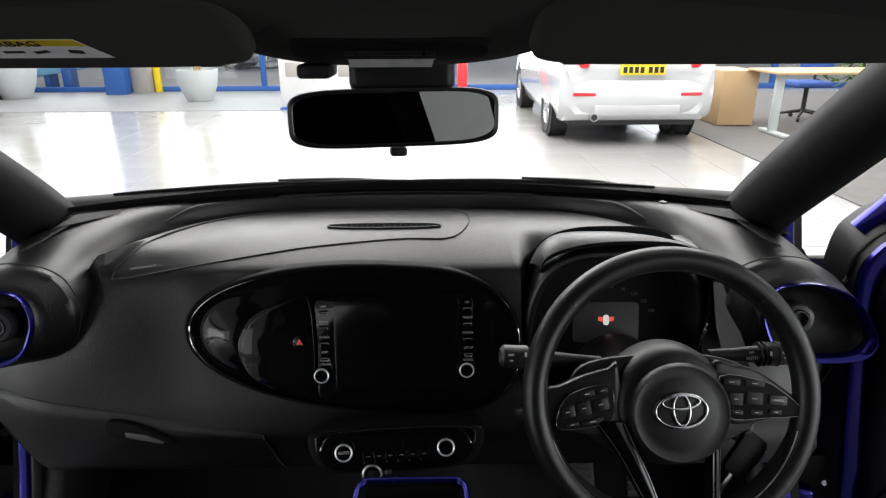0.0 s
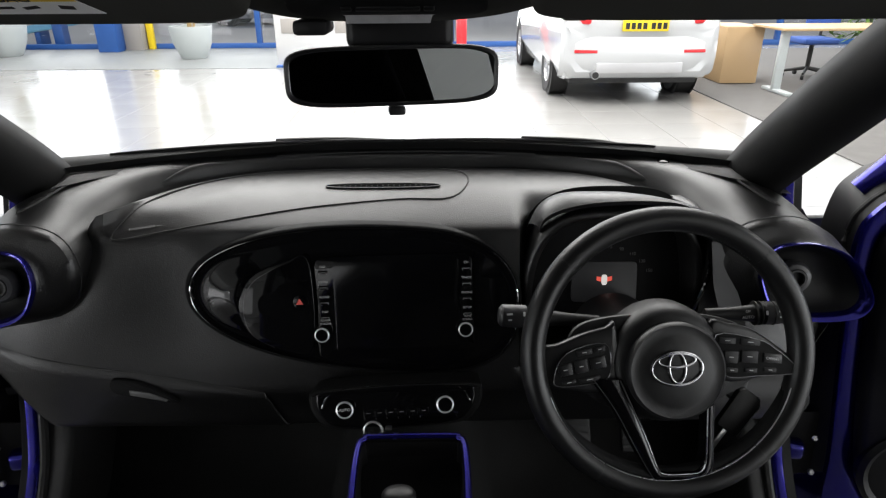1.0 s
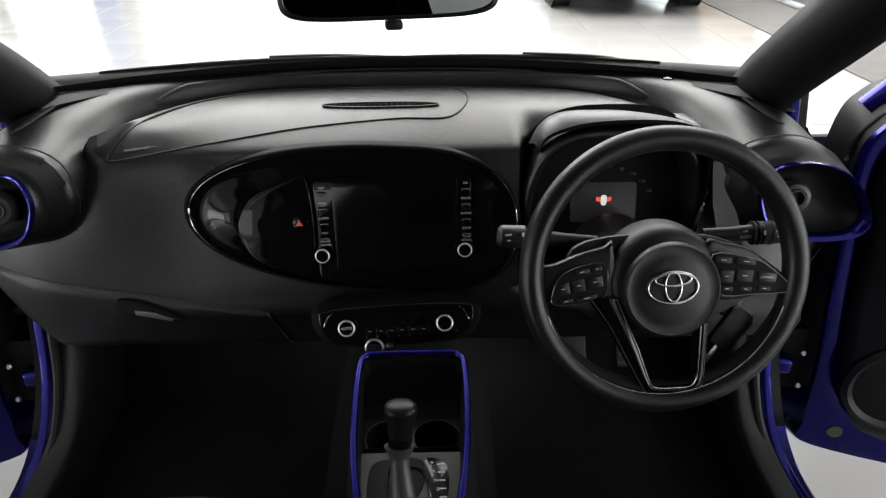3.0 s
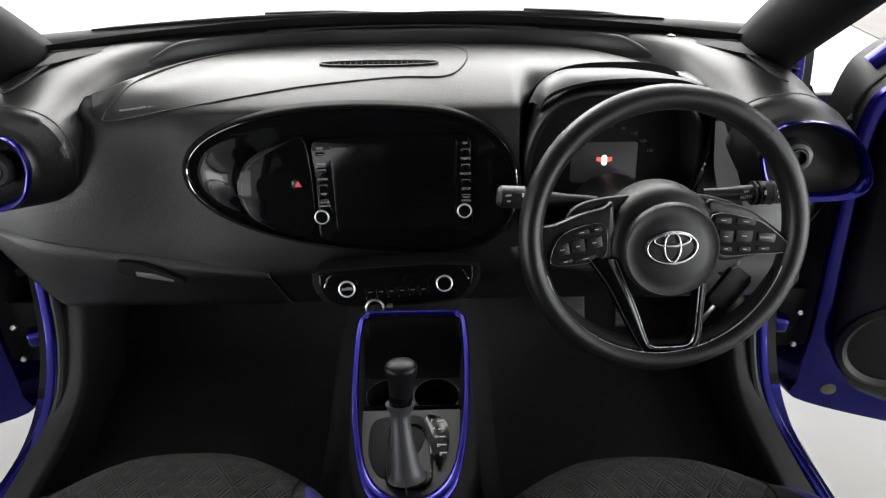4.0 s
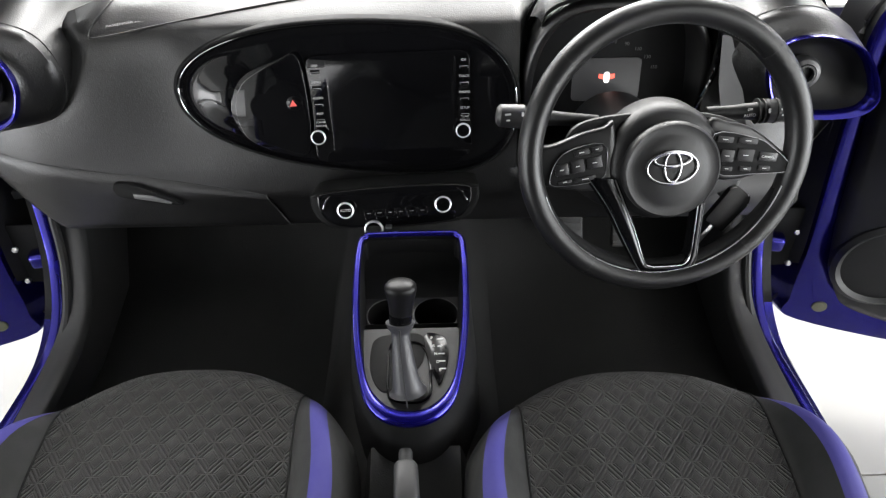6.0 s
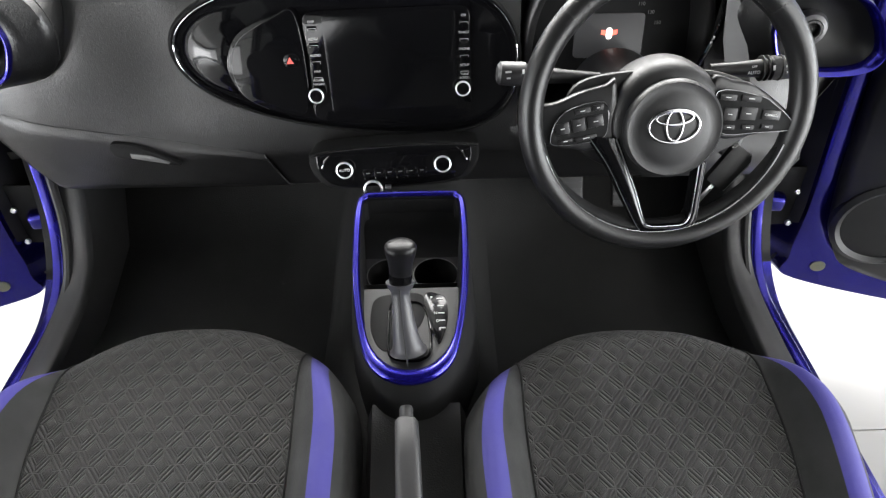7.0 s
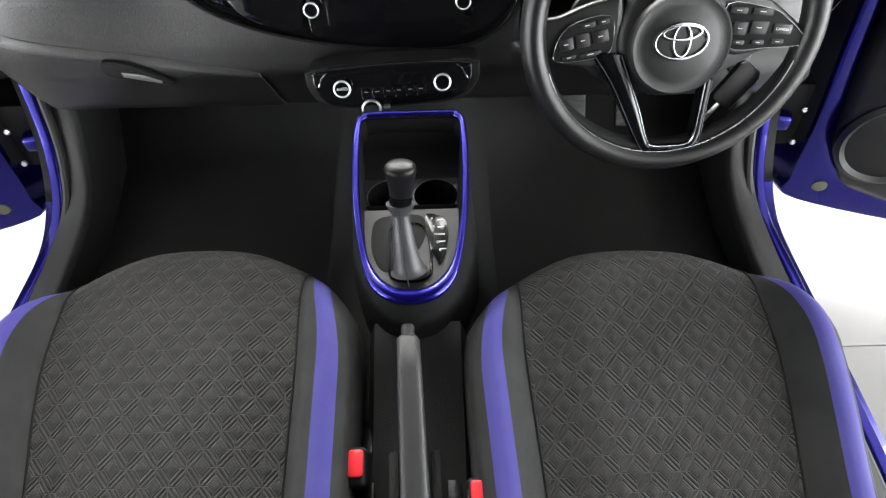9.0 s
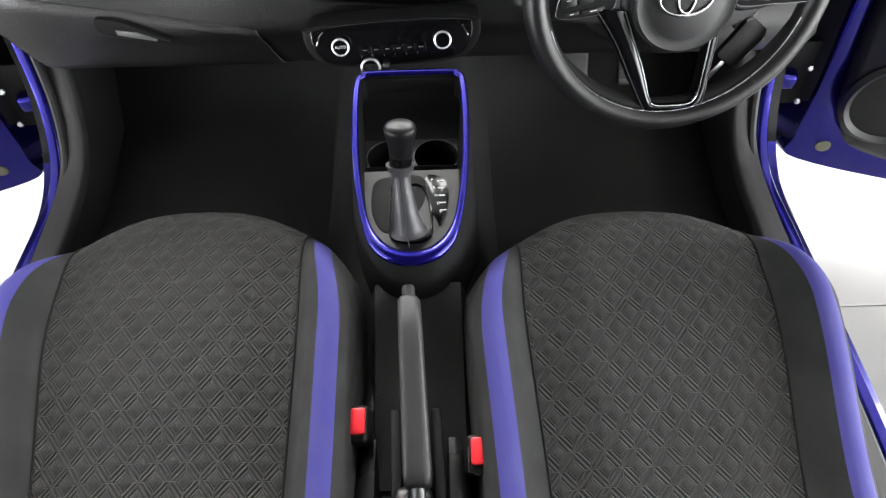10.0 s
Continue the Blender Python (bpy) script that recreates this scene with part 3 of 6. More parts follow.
def crest_y(x):
    """Where the shelf under the windscreen breaks off towards the pad."""
    return 1.252 - 1.35 * max(0.0, abs(x) - 0.18) ** 2


def pad_y(x):
    """The pad's far edge."""
    d = max(0.0, abs(x) - 0.12)
    return 1.230 - 0.7 * d ** 2 - 22 * d ** 5


def dash_profile(x):
    """The dashboard's section at x, from the windscreen's foot over the pad and down the face."""
    yb, yc, yp, a = base_y(x), crest_y(x), pad_y(x), abs(x)
    end = ease(0.30, 0.52, a)
    brow = 0.99 - 0.03 * end
    yp = max(yp, brow + 0.03)
    yc = max(yc, yp + 0.026)
    yb = max(yb, yc + 0.04)
    pts = [(yb + 0.02, 1.0), (yb, 1.018), (yc + 0.018, 1.0225), (yc, 1.019), (yc - 0.008, 0.985), (mix(yc, yp, 0.55), 0.968)]
    pts += [(yp + 0.004, 0.990), (yp - 0.008, 1.001), (mix(brow, yp, 0.45), 1.000), (brow, 0.975)]
    back = 0.012 * end
    pts += [(0.972 - 0.02 * end, 0.955), (0.953 - back, 0.90), (0.925, 0.835), (0.908, 0.785), (0.898, 0.753), (0.899, 0.734), (0.902, 0.706), (0.906, 0.678), (0.911, 0.653), (0.920, 0.640), (0.95, 0.632), (1.10, 0.66)]
    # the passenger's end rolls over in one broad round brow
    swell = ease(0.28, 0.46, -x)
    for i, (y, z) in ((8, (1.030, 0.996)), (9, (0.998, 0.982)), (10, (0.964, 0.956)), (11, (0.934, 0.914)), (12, (0.914, 0.862)), (13, (0.903, 0.80))):
        pts[i] = (mix(pts[i][0], min(y, pts[i - 1][0] - 0.006), swell), mix(pts[i][1], z, swell))
    # the face stays behind the oval panel
    mid = ease(0.60, 0.345, -x) * ease(0.26, 0.22, x)
    for i in range(10, 17):
        y, z = pts[i]
        pts[i] = (mix(y, max(y, 0.9325 + 0.277 * (z - 0.8585) + 0.008), mid), z)
    # the top dives under the collar at each end, the foot rises along the door pillar
    fall = 0.10 * ease(0.49, 0.575, a)
    foot = 0.612 + 1.75 * max(0.0, a - 0.628)
    room = ease(0.160, 0.135, abs(x - 0.358))
    out = []
    for i, (y, z) in enumerate(pts):
        z -= 0.022 if i > 17 else 0.007 if i > 14 else 0
        z -= fall * ease(13, 9, i) if i > 3 else 0.030 * ease(0.40, 0.50, a) + 0.8 * max(0.0, a - 0.60) if i > 1 else 1.2 * max(0.0, a - 0.64)
        if i > 9:
            y += 0.6 * max(0.0, a - 0.60) ** 1.5
        if 7 < i < 15:
            y = mix(y, max(y, 1.05), room)
        out.append((x, y, max(z, foot + 0.004 * (21 - i) * (i > 11)) if i > 11 else z))
    return out


rows = [smooth(dash_profile(x), 5) for x in [-0.725 + 1.45 * i / 110 for i in range(111)]]
part("dash_shell", loft(rows), PLASTIC, dash, "", 60)

# the collar: one round roll that runs along the windscreen and ends in the two vent pods
RING = smooth([(p[0], p[1], 0) for p in ((-0.084, 0.022), (-0.070, 0.050), (-0.034, 0.061), (0.012, 0.056), (0.055, 0.031), (0.083, -0.020), (0.078, -0.047), (0.050, -0.060), (-0.010, -0.062), (-0.062, -0.045), (-0.082, -0.008))], 5, True)
RING_OVAL = [Vector((*p, 0)) for p in oval(1, 1, len(RING), 2.6)]
RING_OVAL = sorted(RING_OVAL, key=lambda p: -math.atan2(p.y, p.x))
_first = max(range(len(RING)), key=lambda i: math.atan2(RING[i].y, RING[i].x))
RING = RING[_first:] + RING[:_first]
collar_path = smooth([(0.640, 0.905, 0.913), (0.628, 0.965, 0.918), (0.592, 1.06, 0.944), (0.535, 1.150, 0.958), (0.440, 1.218, 0.966), (0.29, 1.266, 0.967), (0.12, 1.290, 0.967), (0.0, 1.294, 0.967)], 6)
wide = smooth([(p, q, r) for p, q, r in ((0.118, 0.084, 0.0), (0.120, 0.080, 0.25), (0.096, 0.070, 1.0), (0.072, 0.064, 1.0), (0.050, 0.058, 1.0), (0.036, 0.056, 1.0), (0.034, 0.056, 1.0), (0.034, 0.056, 1.0))], 6)


def collar_row(i, s):
    p = collar_path[i]
    d = (collar_path[min(i + 1, len(collar_path) - 1)] - collar_path[max(i - 1, 0)])
    d = Vector((d.x, d.y, 0)).normalized()
    side = Vector((d.y, -d.x, 0))
    w, h, k = wide[i]
    k = ease(0, 1, max(0.0, min(1.0, k)))
    row = []
    for a, b in zip(RING, RING_OVAL):
        q = mix(Vector((a.x / 0.084, a.y / 0.061, 0)), b, k)
        row.append(p + side * (q.x * w) + Vector((0, 0, q.y * h)))
    return [Vector((s * v.x, v.y, v.z)) for v in row]


for s in (-1, 1):
    rows = [collar_row(i, s) for i in range(len(collar_path))]
    part("collar", loft(rows[5:], True), PLASTIC, dash, "rounded roll running into the vent pod", 60)
    face = plane_at((s * 0.652, 0.880, 0.914), (-0.10 * s, -0.97, 0.22))
    pod = [[face @ Vector((s * p.x * g, p.y * g, d)) for p in RING] for g, d in ((0.95, 0.002), (1.01, 0.004), (1.06, -0.002))]
    pod += [[mix(a, b, k) for a, b in zip(pod[2], rows[3])] for k in (0.3, 0.7)] + rows[3:6]
    part("vent_pod", loft(pod, True), PLASTIC, dash, "rounded black vent pod", 60)
    part("pod_seam", tube(rows[5], 0.0014, 6, True), RUBBER, dash, "dark joint behind the pod")


def on_pad(x, y, up=0.0):
    """The height of the shell's top at x, y."""
    row = smooth(dash_profile(x), 5)[10:50]
    for a, b in zip(row, row[1:]):
        if b.y <= y <= a.y:
            return Vector((x, y, mix(a.z, b.z, (a.y - y) / max(1e-6, a.y - b.y)) + up))
    return Vector((x, y, row[-1].z + up))


# passenger pad seam: a long leaf with its tip on the passenger side
def leaf(up):
    a = [(-0.478, 0.972), (-0.464, 1.000), (-0.436, 1.052), (-0.376, 1.138), (-0.282, 1.198), (-0.177, 1.215), (-0.015, 1.220), (0.084, 1.214)]
    b = [(0.1175, 1.172), (0.114, 1.108), (0.080, 1.062), (-0.007, 1.060), (-0.150, 1.038), (-0.241, 1.015), (-0.370, 0.980), (-0.458, 0.960)]
    return smooth([on_pad(x, y, up) for x, y in a + b], 6, True)


part("pad_seam", tube(leaf(0.0008), 0.0015, 6, True), RUBBER, dash, "thin dark seam round the airbag cover")
words("PASSENGER AIRBAG", 0.008, plane_at(on_pad(-0.415, 0.985, 0.0014), (0, -0.30, 1), (1, 0.25, 0)), DIM_PRINT, dash, "pad_lettering")
# top air vent
# no slot is cut; its shade is put into a near-black plate
VENT_SHADE = mat("vent_shade", (0.002, 0.002, 0.002), 1.0, spec=0.02, vary=0.1)
m = plane_at(on_pad(-0.038, 1.110, 0.001), (0, -0.12, 1), (1, 0, 0))
vent = part("centre_vent", slab(oval(0.102, 0.0085, 48, 2.4), 0.0018, m, 0.0008), VENT_SHADE, dash, "slim black air vent in the pad")
part("vent_lip", tube([m @ Vector((*p, 0.001)) for p in oval(0.104, 0.0100, 60, 2.4)], 0.0018, 6, True), PLASTIC, vent)
for i in range(17):
    part("vent_fin", box(0.0016, 0.007, 0.0015, m @ pose(-0.08 + 0.01 * i, -0.002, 0.0020)), PILLAR, vent)
# defroster strip and end grilles
rows = [[Vector((x, base_y(x) - d, 1.024 + h)) for x in [-0.26 + 0.52 * i / 20 for i in range(21)]] for d, h in ((0.012, -0.004), (0.014, 0.001), (0.042, 0.0015), (0.045, -0.004))]
part("defroster_strip", loft(rows), PLASTIC_SOFT, dash, "smooth black defroster strip", 40)
for s in (-1, 1):
    rows = [[Vector((s * mix(a, b, t), mix(base_y(mix(a, b, t)) - 0.02, yi, u), mix(1.0225, 1.0215, u))) for t in [i / 10 for i in range(11)] for a, b, yi in ((0.46, 0.61, 1.215 - 0.16 * t),)] for u in (0, 0.33, 0.67, 1)]
    part("corner_grille", loft(rows), GRILLE, dash, "finely perforated corner grille", 40)
    sl = plane_at((s * 0.617, 1.035, 1.008), (0.28 * s, -0.12, 1), (0.45, 0.89 * -s, 0))
    g = part("side_demister", slab(oval(0.048, 0.009, 32, 2.5), 0.003, sl, 0.0010), RUBBER, dash, "small side window vent")
    for i in range(6):
        part("demister_fin", box(0.0025, 0.013, 0.0015, sl @ pose(-0.036 + 0.0145 * i, 0, 0.003, 0, 0, 18)), PLASTIC, g)
part("light_sensor", turned([(0.012, 0), (0.011, 0.003), (0.004, 0.005)], 20, plane_at((0.500, 1.183, 1.022), (0, 0, 1))), PIANO, dash, "small round light sensor")

# glovebox lid seam and handle
def lid_row(x):
    """The part of the face below the lid's upper edge."""
    top = 0.742 - 0.20 * (x + 0.46) + 0.16 * (x + 0.46) * min(0.0, x + 0.46)
    face = [p for p in smooth(dash_profile(x), 5)[50:98]]
    pts = []
    for k in range(15):
        z = mix(top, face[-1].z, k / 14)
        j = next((i for i, p in enumerate(face) if p.z <= z), len(face) - 1)
        pts.append(Vector((x + 0.034 * ease(-0.33, -0.235, x) * (k / 14), face[j].y - 0.004 * (k > 0), z)))
    return pts


lid_rows = [lid_row(x) for x in [-0.715 + 0.475 * i / 30 for i in range(31)]]
glove = part("glovebox_lid", loft(lid_rows), PLASTIC, dash, "grained glovebox lid", 50)
part("lid_gap", tube([r[0] + Vector((0, 0.001, 0)) for r in lid_rows[6:]] + [r for r in lid_rows[-1]], 0.0016, 6), RUBBER, glove, "dark gap round the lid")
HANDLE_GREY = mat("satin_grey_plastic", (0.09, 0.09, 0.09), 0.35, bump=0.1, bump_scale=700)
GH = plane_at((-0.441, 0.8965, 0.713), (0, -0.998, 0.05)) @ pose(0, 0, 0, 0, 0, -11) @ Matrix.Scale(1.15, 4)
# raised plate; the shade of the handle's recess is put into its black
part("glovebox_handle", slab(smooth([(-0.046, 0.010, 0), (-0.034, 0.014, 0), (-0.005, 0.012, 0), (0.046, -0.006, 0), (0.044, -0.012, 0), (-0.03, -0.012, 0), (-0.046, -0.004, 0)], 5, True), 0.007, GH, 0.002), MATT, glove, "raised black plate for the handle's shaded recess")
part("handle_lip", slab([(-0.020, 0.000), (0.010, 0.001), (0.038, -0.006), (0.036, -0.011), (-0.018, -0.009)], 0.009, GH, 0.003), HANDLE_GREY, glove, "grey pull lip")

# ---- central oval panel ----
OVAL = plane_at((0.0, 0.9325, 0.8585), (0, -0.964, 0.267)) @ pose(0, 0, 0, 0, 0, 1.3)


def egg(grow=0.0, n=96, z=0.0):
    """Outline of the oval panel: a pointed passenger end and a blunt driver's end."""
    out = []
    for i in range(n):
        a = 2 * math.pi * i / n
        c, s = math.cos(a), math.sin(a)
        if c < 0:
            x, y = -0.352 * abs(c) ** 0.92, 0.122 * math.copysign(abs(s) ** 0.95, s)
        else:
            x, y = 0.196 * abs(c) ** (2 / 2.9), 0.122 * math.copysign(abs(s) ** (2 / 2.3), s)
        y -= 0.075 * x
        out.append(Vector((x * (1 + grow / 0.25), y * (1 + grow / 0.122), z)))
    return out


panel = thing("infotainment_panel", (0, 0.9325, 0.8625), "oval gloss black centre panel with touchscreen and knobs", "dashboard panel")
rows = [[OVAL @ p for p in egg(g, 96, z)] for g, z in ((0.010, -0.02), (0.006, -0.004), (0.004, 0.0), (0.002, 0.0002), (0.0005, -0.001), (0.0, -0.004))]
part("panel_surround", loft(rows, True), MATT, panel, "soft black surround", 60)
rows = [[OVAL @ p for p in egg(g, 96, z)] for g, z in ((0.0008, -0.001), (0.0, 0.0012), (-0.002, 0.0012), (-0.004, -0.004))]
part("panel_rim", loft(rows, True), PIANO, panel, "thin gloss black rim", 30)
rows = []
for g, z, dip in ((-0.002, -0.004, 0), (-0.006, -0.0055, 0), (-0.018, -0.006, 0), (-0.036, -0.006, -0.008), (-0.056, -0.006, -0.014), (-0.10, -0.006, -0.014), (-0.1215, -0.006, 0)):
    rows.append([OVAL @ (p + Vector((0, 0, z - dip * ease(-0.22, -0.29, p.x)))) for p in egg(g, 96)])
part("panel_face", loft(rows, True), PIANO, panel, "gloss black face", 60)
part("rim_line", tube([OVAL @ (p + Vector((0, 0, 0.0012))) for p in egg(-0.001, 96)], 0.0006, 6, True), CHROME, panel, "thin bright line round the oval")
# screen
scr = part("touchscreen", slab(oval(0.131, 0.088, 64, 14, -0.012, -0.010), 0.0066, OVAL @ pose(0, 0, -0.006), 0.0005), PIANO, panel, "gloss black screen unit with side keys")
part("display", slab(oval(0.104, 0.079, 64, 24, -0.008, -0.006), 0.0013, OVAL @ pose(0, 0, 0.0008), 0.0004), SCREEN, scr, "dark switched-off display")
for s, x, names in ((-1, -0.129, ("DISP", "MENU", "AUDIO", "MAP")), (1, 0.109, ("CH", "TRACK", "PHONE", "SETUP"))):
    for i, w in enumerate(names):
        y = 0.051 - 0.0255 * i
        words(w, 0.0054, OVAL @ pose(x, y + 0.011, 0.0010), GREY_PRINT, scr, "key_lettering")
        key = part("screen_key", box(0.015, 0.0060, 0.0008, OVAL @ pose(x, y + 0.002, 0.0003)), SCREEN, scr)
        mark = [OVAL @ pose(x, y, 0.0012) @ Vector(v) for v in ((-0.0066, -0.002, 0), (-0.0066, 0.0012, 0), (0.0066, 0.0012, 0), (0.0066, -0.002, 0))]
        part("key_mark", tube(mark, 0.00035, 4), GREY_PRINT, key)
    for j, w in enumerate((("POWER", "VOLUME") if s < 0 else ("TUNE", "SCROLL"))):
        words(w, 0.0048, OVAL @ pose(x, -0.029 - 0.0058 * j, 0.0010), GREY_PRINT, scr, "key_lettering")


RING_SILVER = mat("ring_silver", (0.80, 0.80, 0.81), 0.38, 0.75, vary=0.03)


def knob(name, m, r, parent, label, height=0.014):
    k = part(name, turned([(r * 0.92, 0), (r * 0.94, height * 0.8), (r * 0.86, height), (r * 0.74, height * 0.98), (r * 0.70, height * 0.9), (0.001, height * 0.9)], 40, m, caps=False), PIANO, parent, label)
    part("knob_ring", turned([(r * 0.97, height * 0.72), (r, height * 0.8), (r * 0.98, height * 1.0), (r * 0.86, height * 1.06), (r * 0.80, height * 1.0), (r * 0.79, height * 0.9)], 40, m, caps=False), RING_SILVER, k, "bright chrome ring")
    return k


knob("volume_knob", OVAL @ pose(-0.134, -0.051, 0.0), 0.0125, scr, "small black knob")
knob("tuning_knob", OVAL @ pose(0.105, -0.0495, 0.0), 0.0125, scr, "small black knob")
# airbag lamp and hazard button in the passenger-side bay
bay = part("switch_bay", slab(smooth([(-0.27, 0.0, 0), (-0.245, 0.05, 0), (-0.19, 0.072, 0), (-0.15, 0.072, 0), (-0.15, -0.072, 0), (-0.2, -0.075, 0), (-0.25, -0.05, 0)], 6, True), 0.016, OVAL @ pose(0, 0, -0.007), 0.0015, 3), PIANO, panel, "raised gloss black switch bay")
part("bay_edge", tube([OVAL @ Vector(p) for p in smooth([(-0.205, 0.064, 0.0085), (-0.245, 0.04, 0.0085), (-0.262, 0.0, 0.0085), (-0.252, -0.045, 0.0085), (-0.215, -0.07, 0.0085)], 8)], 0.0006, 6), DARK_SATIN, bay, "thin bright edge")
part("indicator_window", slab(oval(0.026, 0.022, 40, 2.2, -0.212, 0.002), 0.001, OVAL @ pose(0, 0, 0.0083)), SCREEN, bay)
hz = part("hazard_button", slab(oval(0.0125, 0.0115, 32, 2.4, -0.166, 0.006), 0.003, OVAL @ pose(0, 0, 0.0083), 0.001), PIANO, bay)
part("hazard_mark", slab([(-0.006, -0.004), (0.006, -0.004), (0, 0.0065)], 0.0003, OVAL @ pose(-0.168, 0.006, 0.0115)), mat("hazard_red", (0.8, 0.12, 0.1), 0.4), hz, "red warning triangle")

# ---- climate control pod ----
CLIM = plane_at((-0.008, 0.826, 0.727), (0, -0.93, 0.37)) @ pose(0, 0, 0, 0, 0, 2.5)
clim = thing("climate_panel", (-0.010, 0.826, 0.730), "gloss black climate control panel with two chrome-ringed knobs", "control panel")
shape = smooth([(-0.126, 0.018, 0), (-0.11, 0.030, 0), (0.0, 0.034, 0), (0.11, 0.030, 0), (0.126, 0.018, 0), (0.118, -0.010, 0), (0.09, -0.028, 0), (0.0, -0.032, 0), (-0.09, -0.028, 0), (-0.118, -0.010, 0)], 6, True)
part("panel_shroud", slab([p * 1.10 for p in shape], 0.085, CLIM @ pose(0, -0.002, -0.081), 0.006, 3), MATT, clim, "dark grey shroud")
part("panel_face", slab(shape, 0.009, CLIM @ pose(0, 0, 0), 0.003, 3), PIANO, clim)
for x, w in ((-0.080, "AUTO"), (0.078, "")):
    k = knob("climate_knob", CLIM @ pose(x, 0.002, 0.008), 0.0140, clim, "black rotary knob", 0.012)
    if w:
        words(w, 0.0065, CLIM @ pose(x, 0.002, 0.0192), WHITE_PRINT, k, "knob_lettering")
for i in range(6):
    key = part("climate_key", box(0.0150, 0.020, 0.0016, CLIM @ pose(-0.050 + 0.0175 * i + 0.006, -0.012, 0.0086), 0.0004), PIANO, clim)
    part("key_mark", box(0.0065, 0.0014, 0.0004, CLIM @ pose(-0.044 + 0.0175 * i, -0.008, 0.0096)), DIM_PRINT, key)
    part("key_lamp", box(0.0008, 0.0030, 0.0004, CLIM @ pose(-0.050 + 0.0175 * i, -0.017, 0.0096)), DIM_PRINT, key)
for x in (-0.117, 0.117):
    part("corner_blade", tube([CLIM @ Vector((x * 1.0, 0.004, 0.008)), CLIM @ Vector((x * 0.95, 0.018, 0.010)), CLIM @ Vector((x * 0.86, 0.027, 0.009))], [0.002, 0.0016, 0.0006], 6), CHROME, clim, "bright corner blade")
sock = part("power_socket", turned([(0.016, -0.01), (0.016, 0.004), (0.0135, 0.006), (0.012, 0.003), (0.011, -0.01)], 32, plane_at((-0.0449, 0.806, 0.695), (0, -0.95, 0.3)), caps=False), SATIN, clim, "chrome ring of a power socket")
part("socket_cap", turned([(0.0118, 0.001), (0.001, 0.002)], 32, plane_at((-0.0449, 0.806, 0.695), (0, -0.95, 0.3)), caps=False), PLASTIC_SOFT, sock)
part("usb_port", box(0.010, 0.004, 0.018, plane_at((-0.020, 0.805, 0.701), (0, -0.95, 0.3)), 0.001), SATIN, clim, "small metal socket")


# ---- end air vents ----
def end_vent(s):
    v = thing("air_vent", (s * 0.65, 0.89, 0.9), "round dashboard air vent with a glossy blue ring", "air vent", "end air vents")
    c = Vector((s * 0.652, 0.880, 0.914))
    m = plane_at(c, (-0.10 * s, -0.97, 0.22))
    ring = []

    def edge(g, d, ox=0.0, oy=0.0):
        """The ring's outline: high towards the tunnel, low and full at the door."""
        return [m @ Vector((s * (p.x * g + ox), p.y * g + oy, d)) for p in RING]
    for g, d, ox, oy in ((1.02, 0.000, 0, 0), (1.03, 0.008, 0, 0), (1.0, 0.014, 0, 0), (0.95, 0.013, -0.001, 0.001), (0.90, 0.004, -0.002, 0.002), (0.88, -0.006, -0.003, 0.003)):
        ring.append(edge(g, d, ox, oy))
    part("vent_ring", loft(ring, True), BLUE, v, "glossy blue ring", 60)
    cup = [edge(g, d, -0.003, 0.003) for g, d in ((0.90, -0.002), (0.80, -0.018), (0.55, -0.03), (0.02, -0.032))]
    part("vent_cup", loft(cup, True), PLASTIC_SOFT, v, "", 60)
    e = m @ pose(-s * 0.026, 0.002, -0.012) @ Matrix.Scale(0.62, 4)
    ball = part("vent_nozzle", turned([(0.042, -0.02), (0.043, 0.0), (0.036, 0.014), (0.026, 0.018), (0.024, 0.010), (0.020, 0.0)], 40, e, caps=False), PANEL_GREY, v, "grey swivelling nozzle")
    part("nozzle_ring", turned([(0.025, 0.014), (0.0235, 0.021), (0.019, 0.021), (0.0175, 0.012)], 36, e, caps=False), PLASTIC_GREY, ball, "grey inner ring")
    part("nozzle_core", turned([(0.02, 0.004), (0.001, 0.006)], 24, e, caps=False), PLASTIC_SOFT, ball)
    return v


end_vent(1)
end_vent(-1)

# ---- instrument binnacle ----
bino = thing("instrument_binnacle", (0.34, 0.95, 0.9), "hooded black instrument cluster with a small lit display", "instrument cluster")
BX = 0.358


def arch(w, h, y, z0, lean=0.0, n=40, power=3.2):
    out = []
    for i in range(n + 1):
        a = math.pi * i / n
        c, s = math.cos(a), math.sin(a)
        out.append(Vector((BX - w * math.copysign(abs(c) ** (2 / power), c), y + lean * abs(s), z0 + h * abs(s) ** (2 / power))))
    return out


rows = [arch(0.146, 0.185, 1.10, 0.81), arch(0.152, 0.194, 1.03, 0.81), arch(0.154, 0.197, 0.985, 0.81), arch(0.156, 0.197, 0.962, 0.81), arch(0.152, 0.194, 0.950, 0.81), arch(0.146, 0.188, 0.948, 0.812), arch(0.138, 0.180, 0.953, 0.815), arch(0.130, 0.175, 1.01, 0.82)]
part("hood", loft(rows), PLASTIC, bino, "grained black hood", 60)
part("cluster_face", slab([(x, y) for x, y in oval(0.150, 0.125, 48, 3.0)], 0.004, plane_at((BX, 1.012, 0.90), (0, -0.97, 0.22))), MATT, bino, "dark instrument face")
cm = plane_at((BX + 0.01, 0.998, 0.862), (0, -0.96, 0.25))
disp = part("cluster_display", slab(oval(0.058, 0.036, 40, 12), 0.003, cm @ pose(-0.014, -0.004, 0.001), 0.001), glow("display_dark", (0.02, 0.02, 0.021), 0.22), bino, "faintly lit rectangular display")
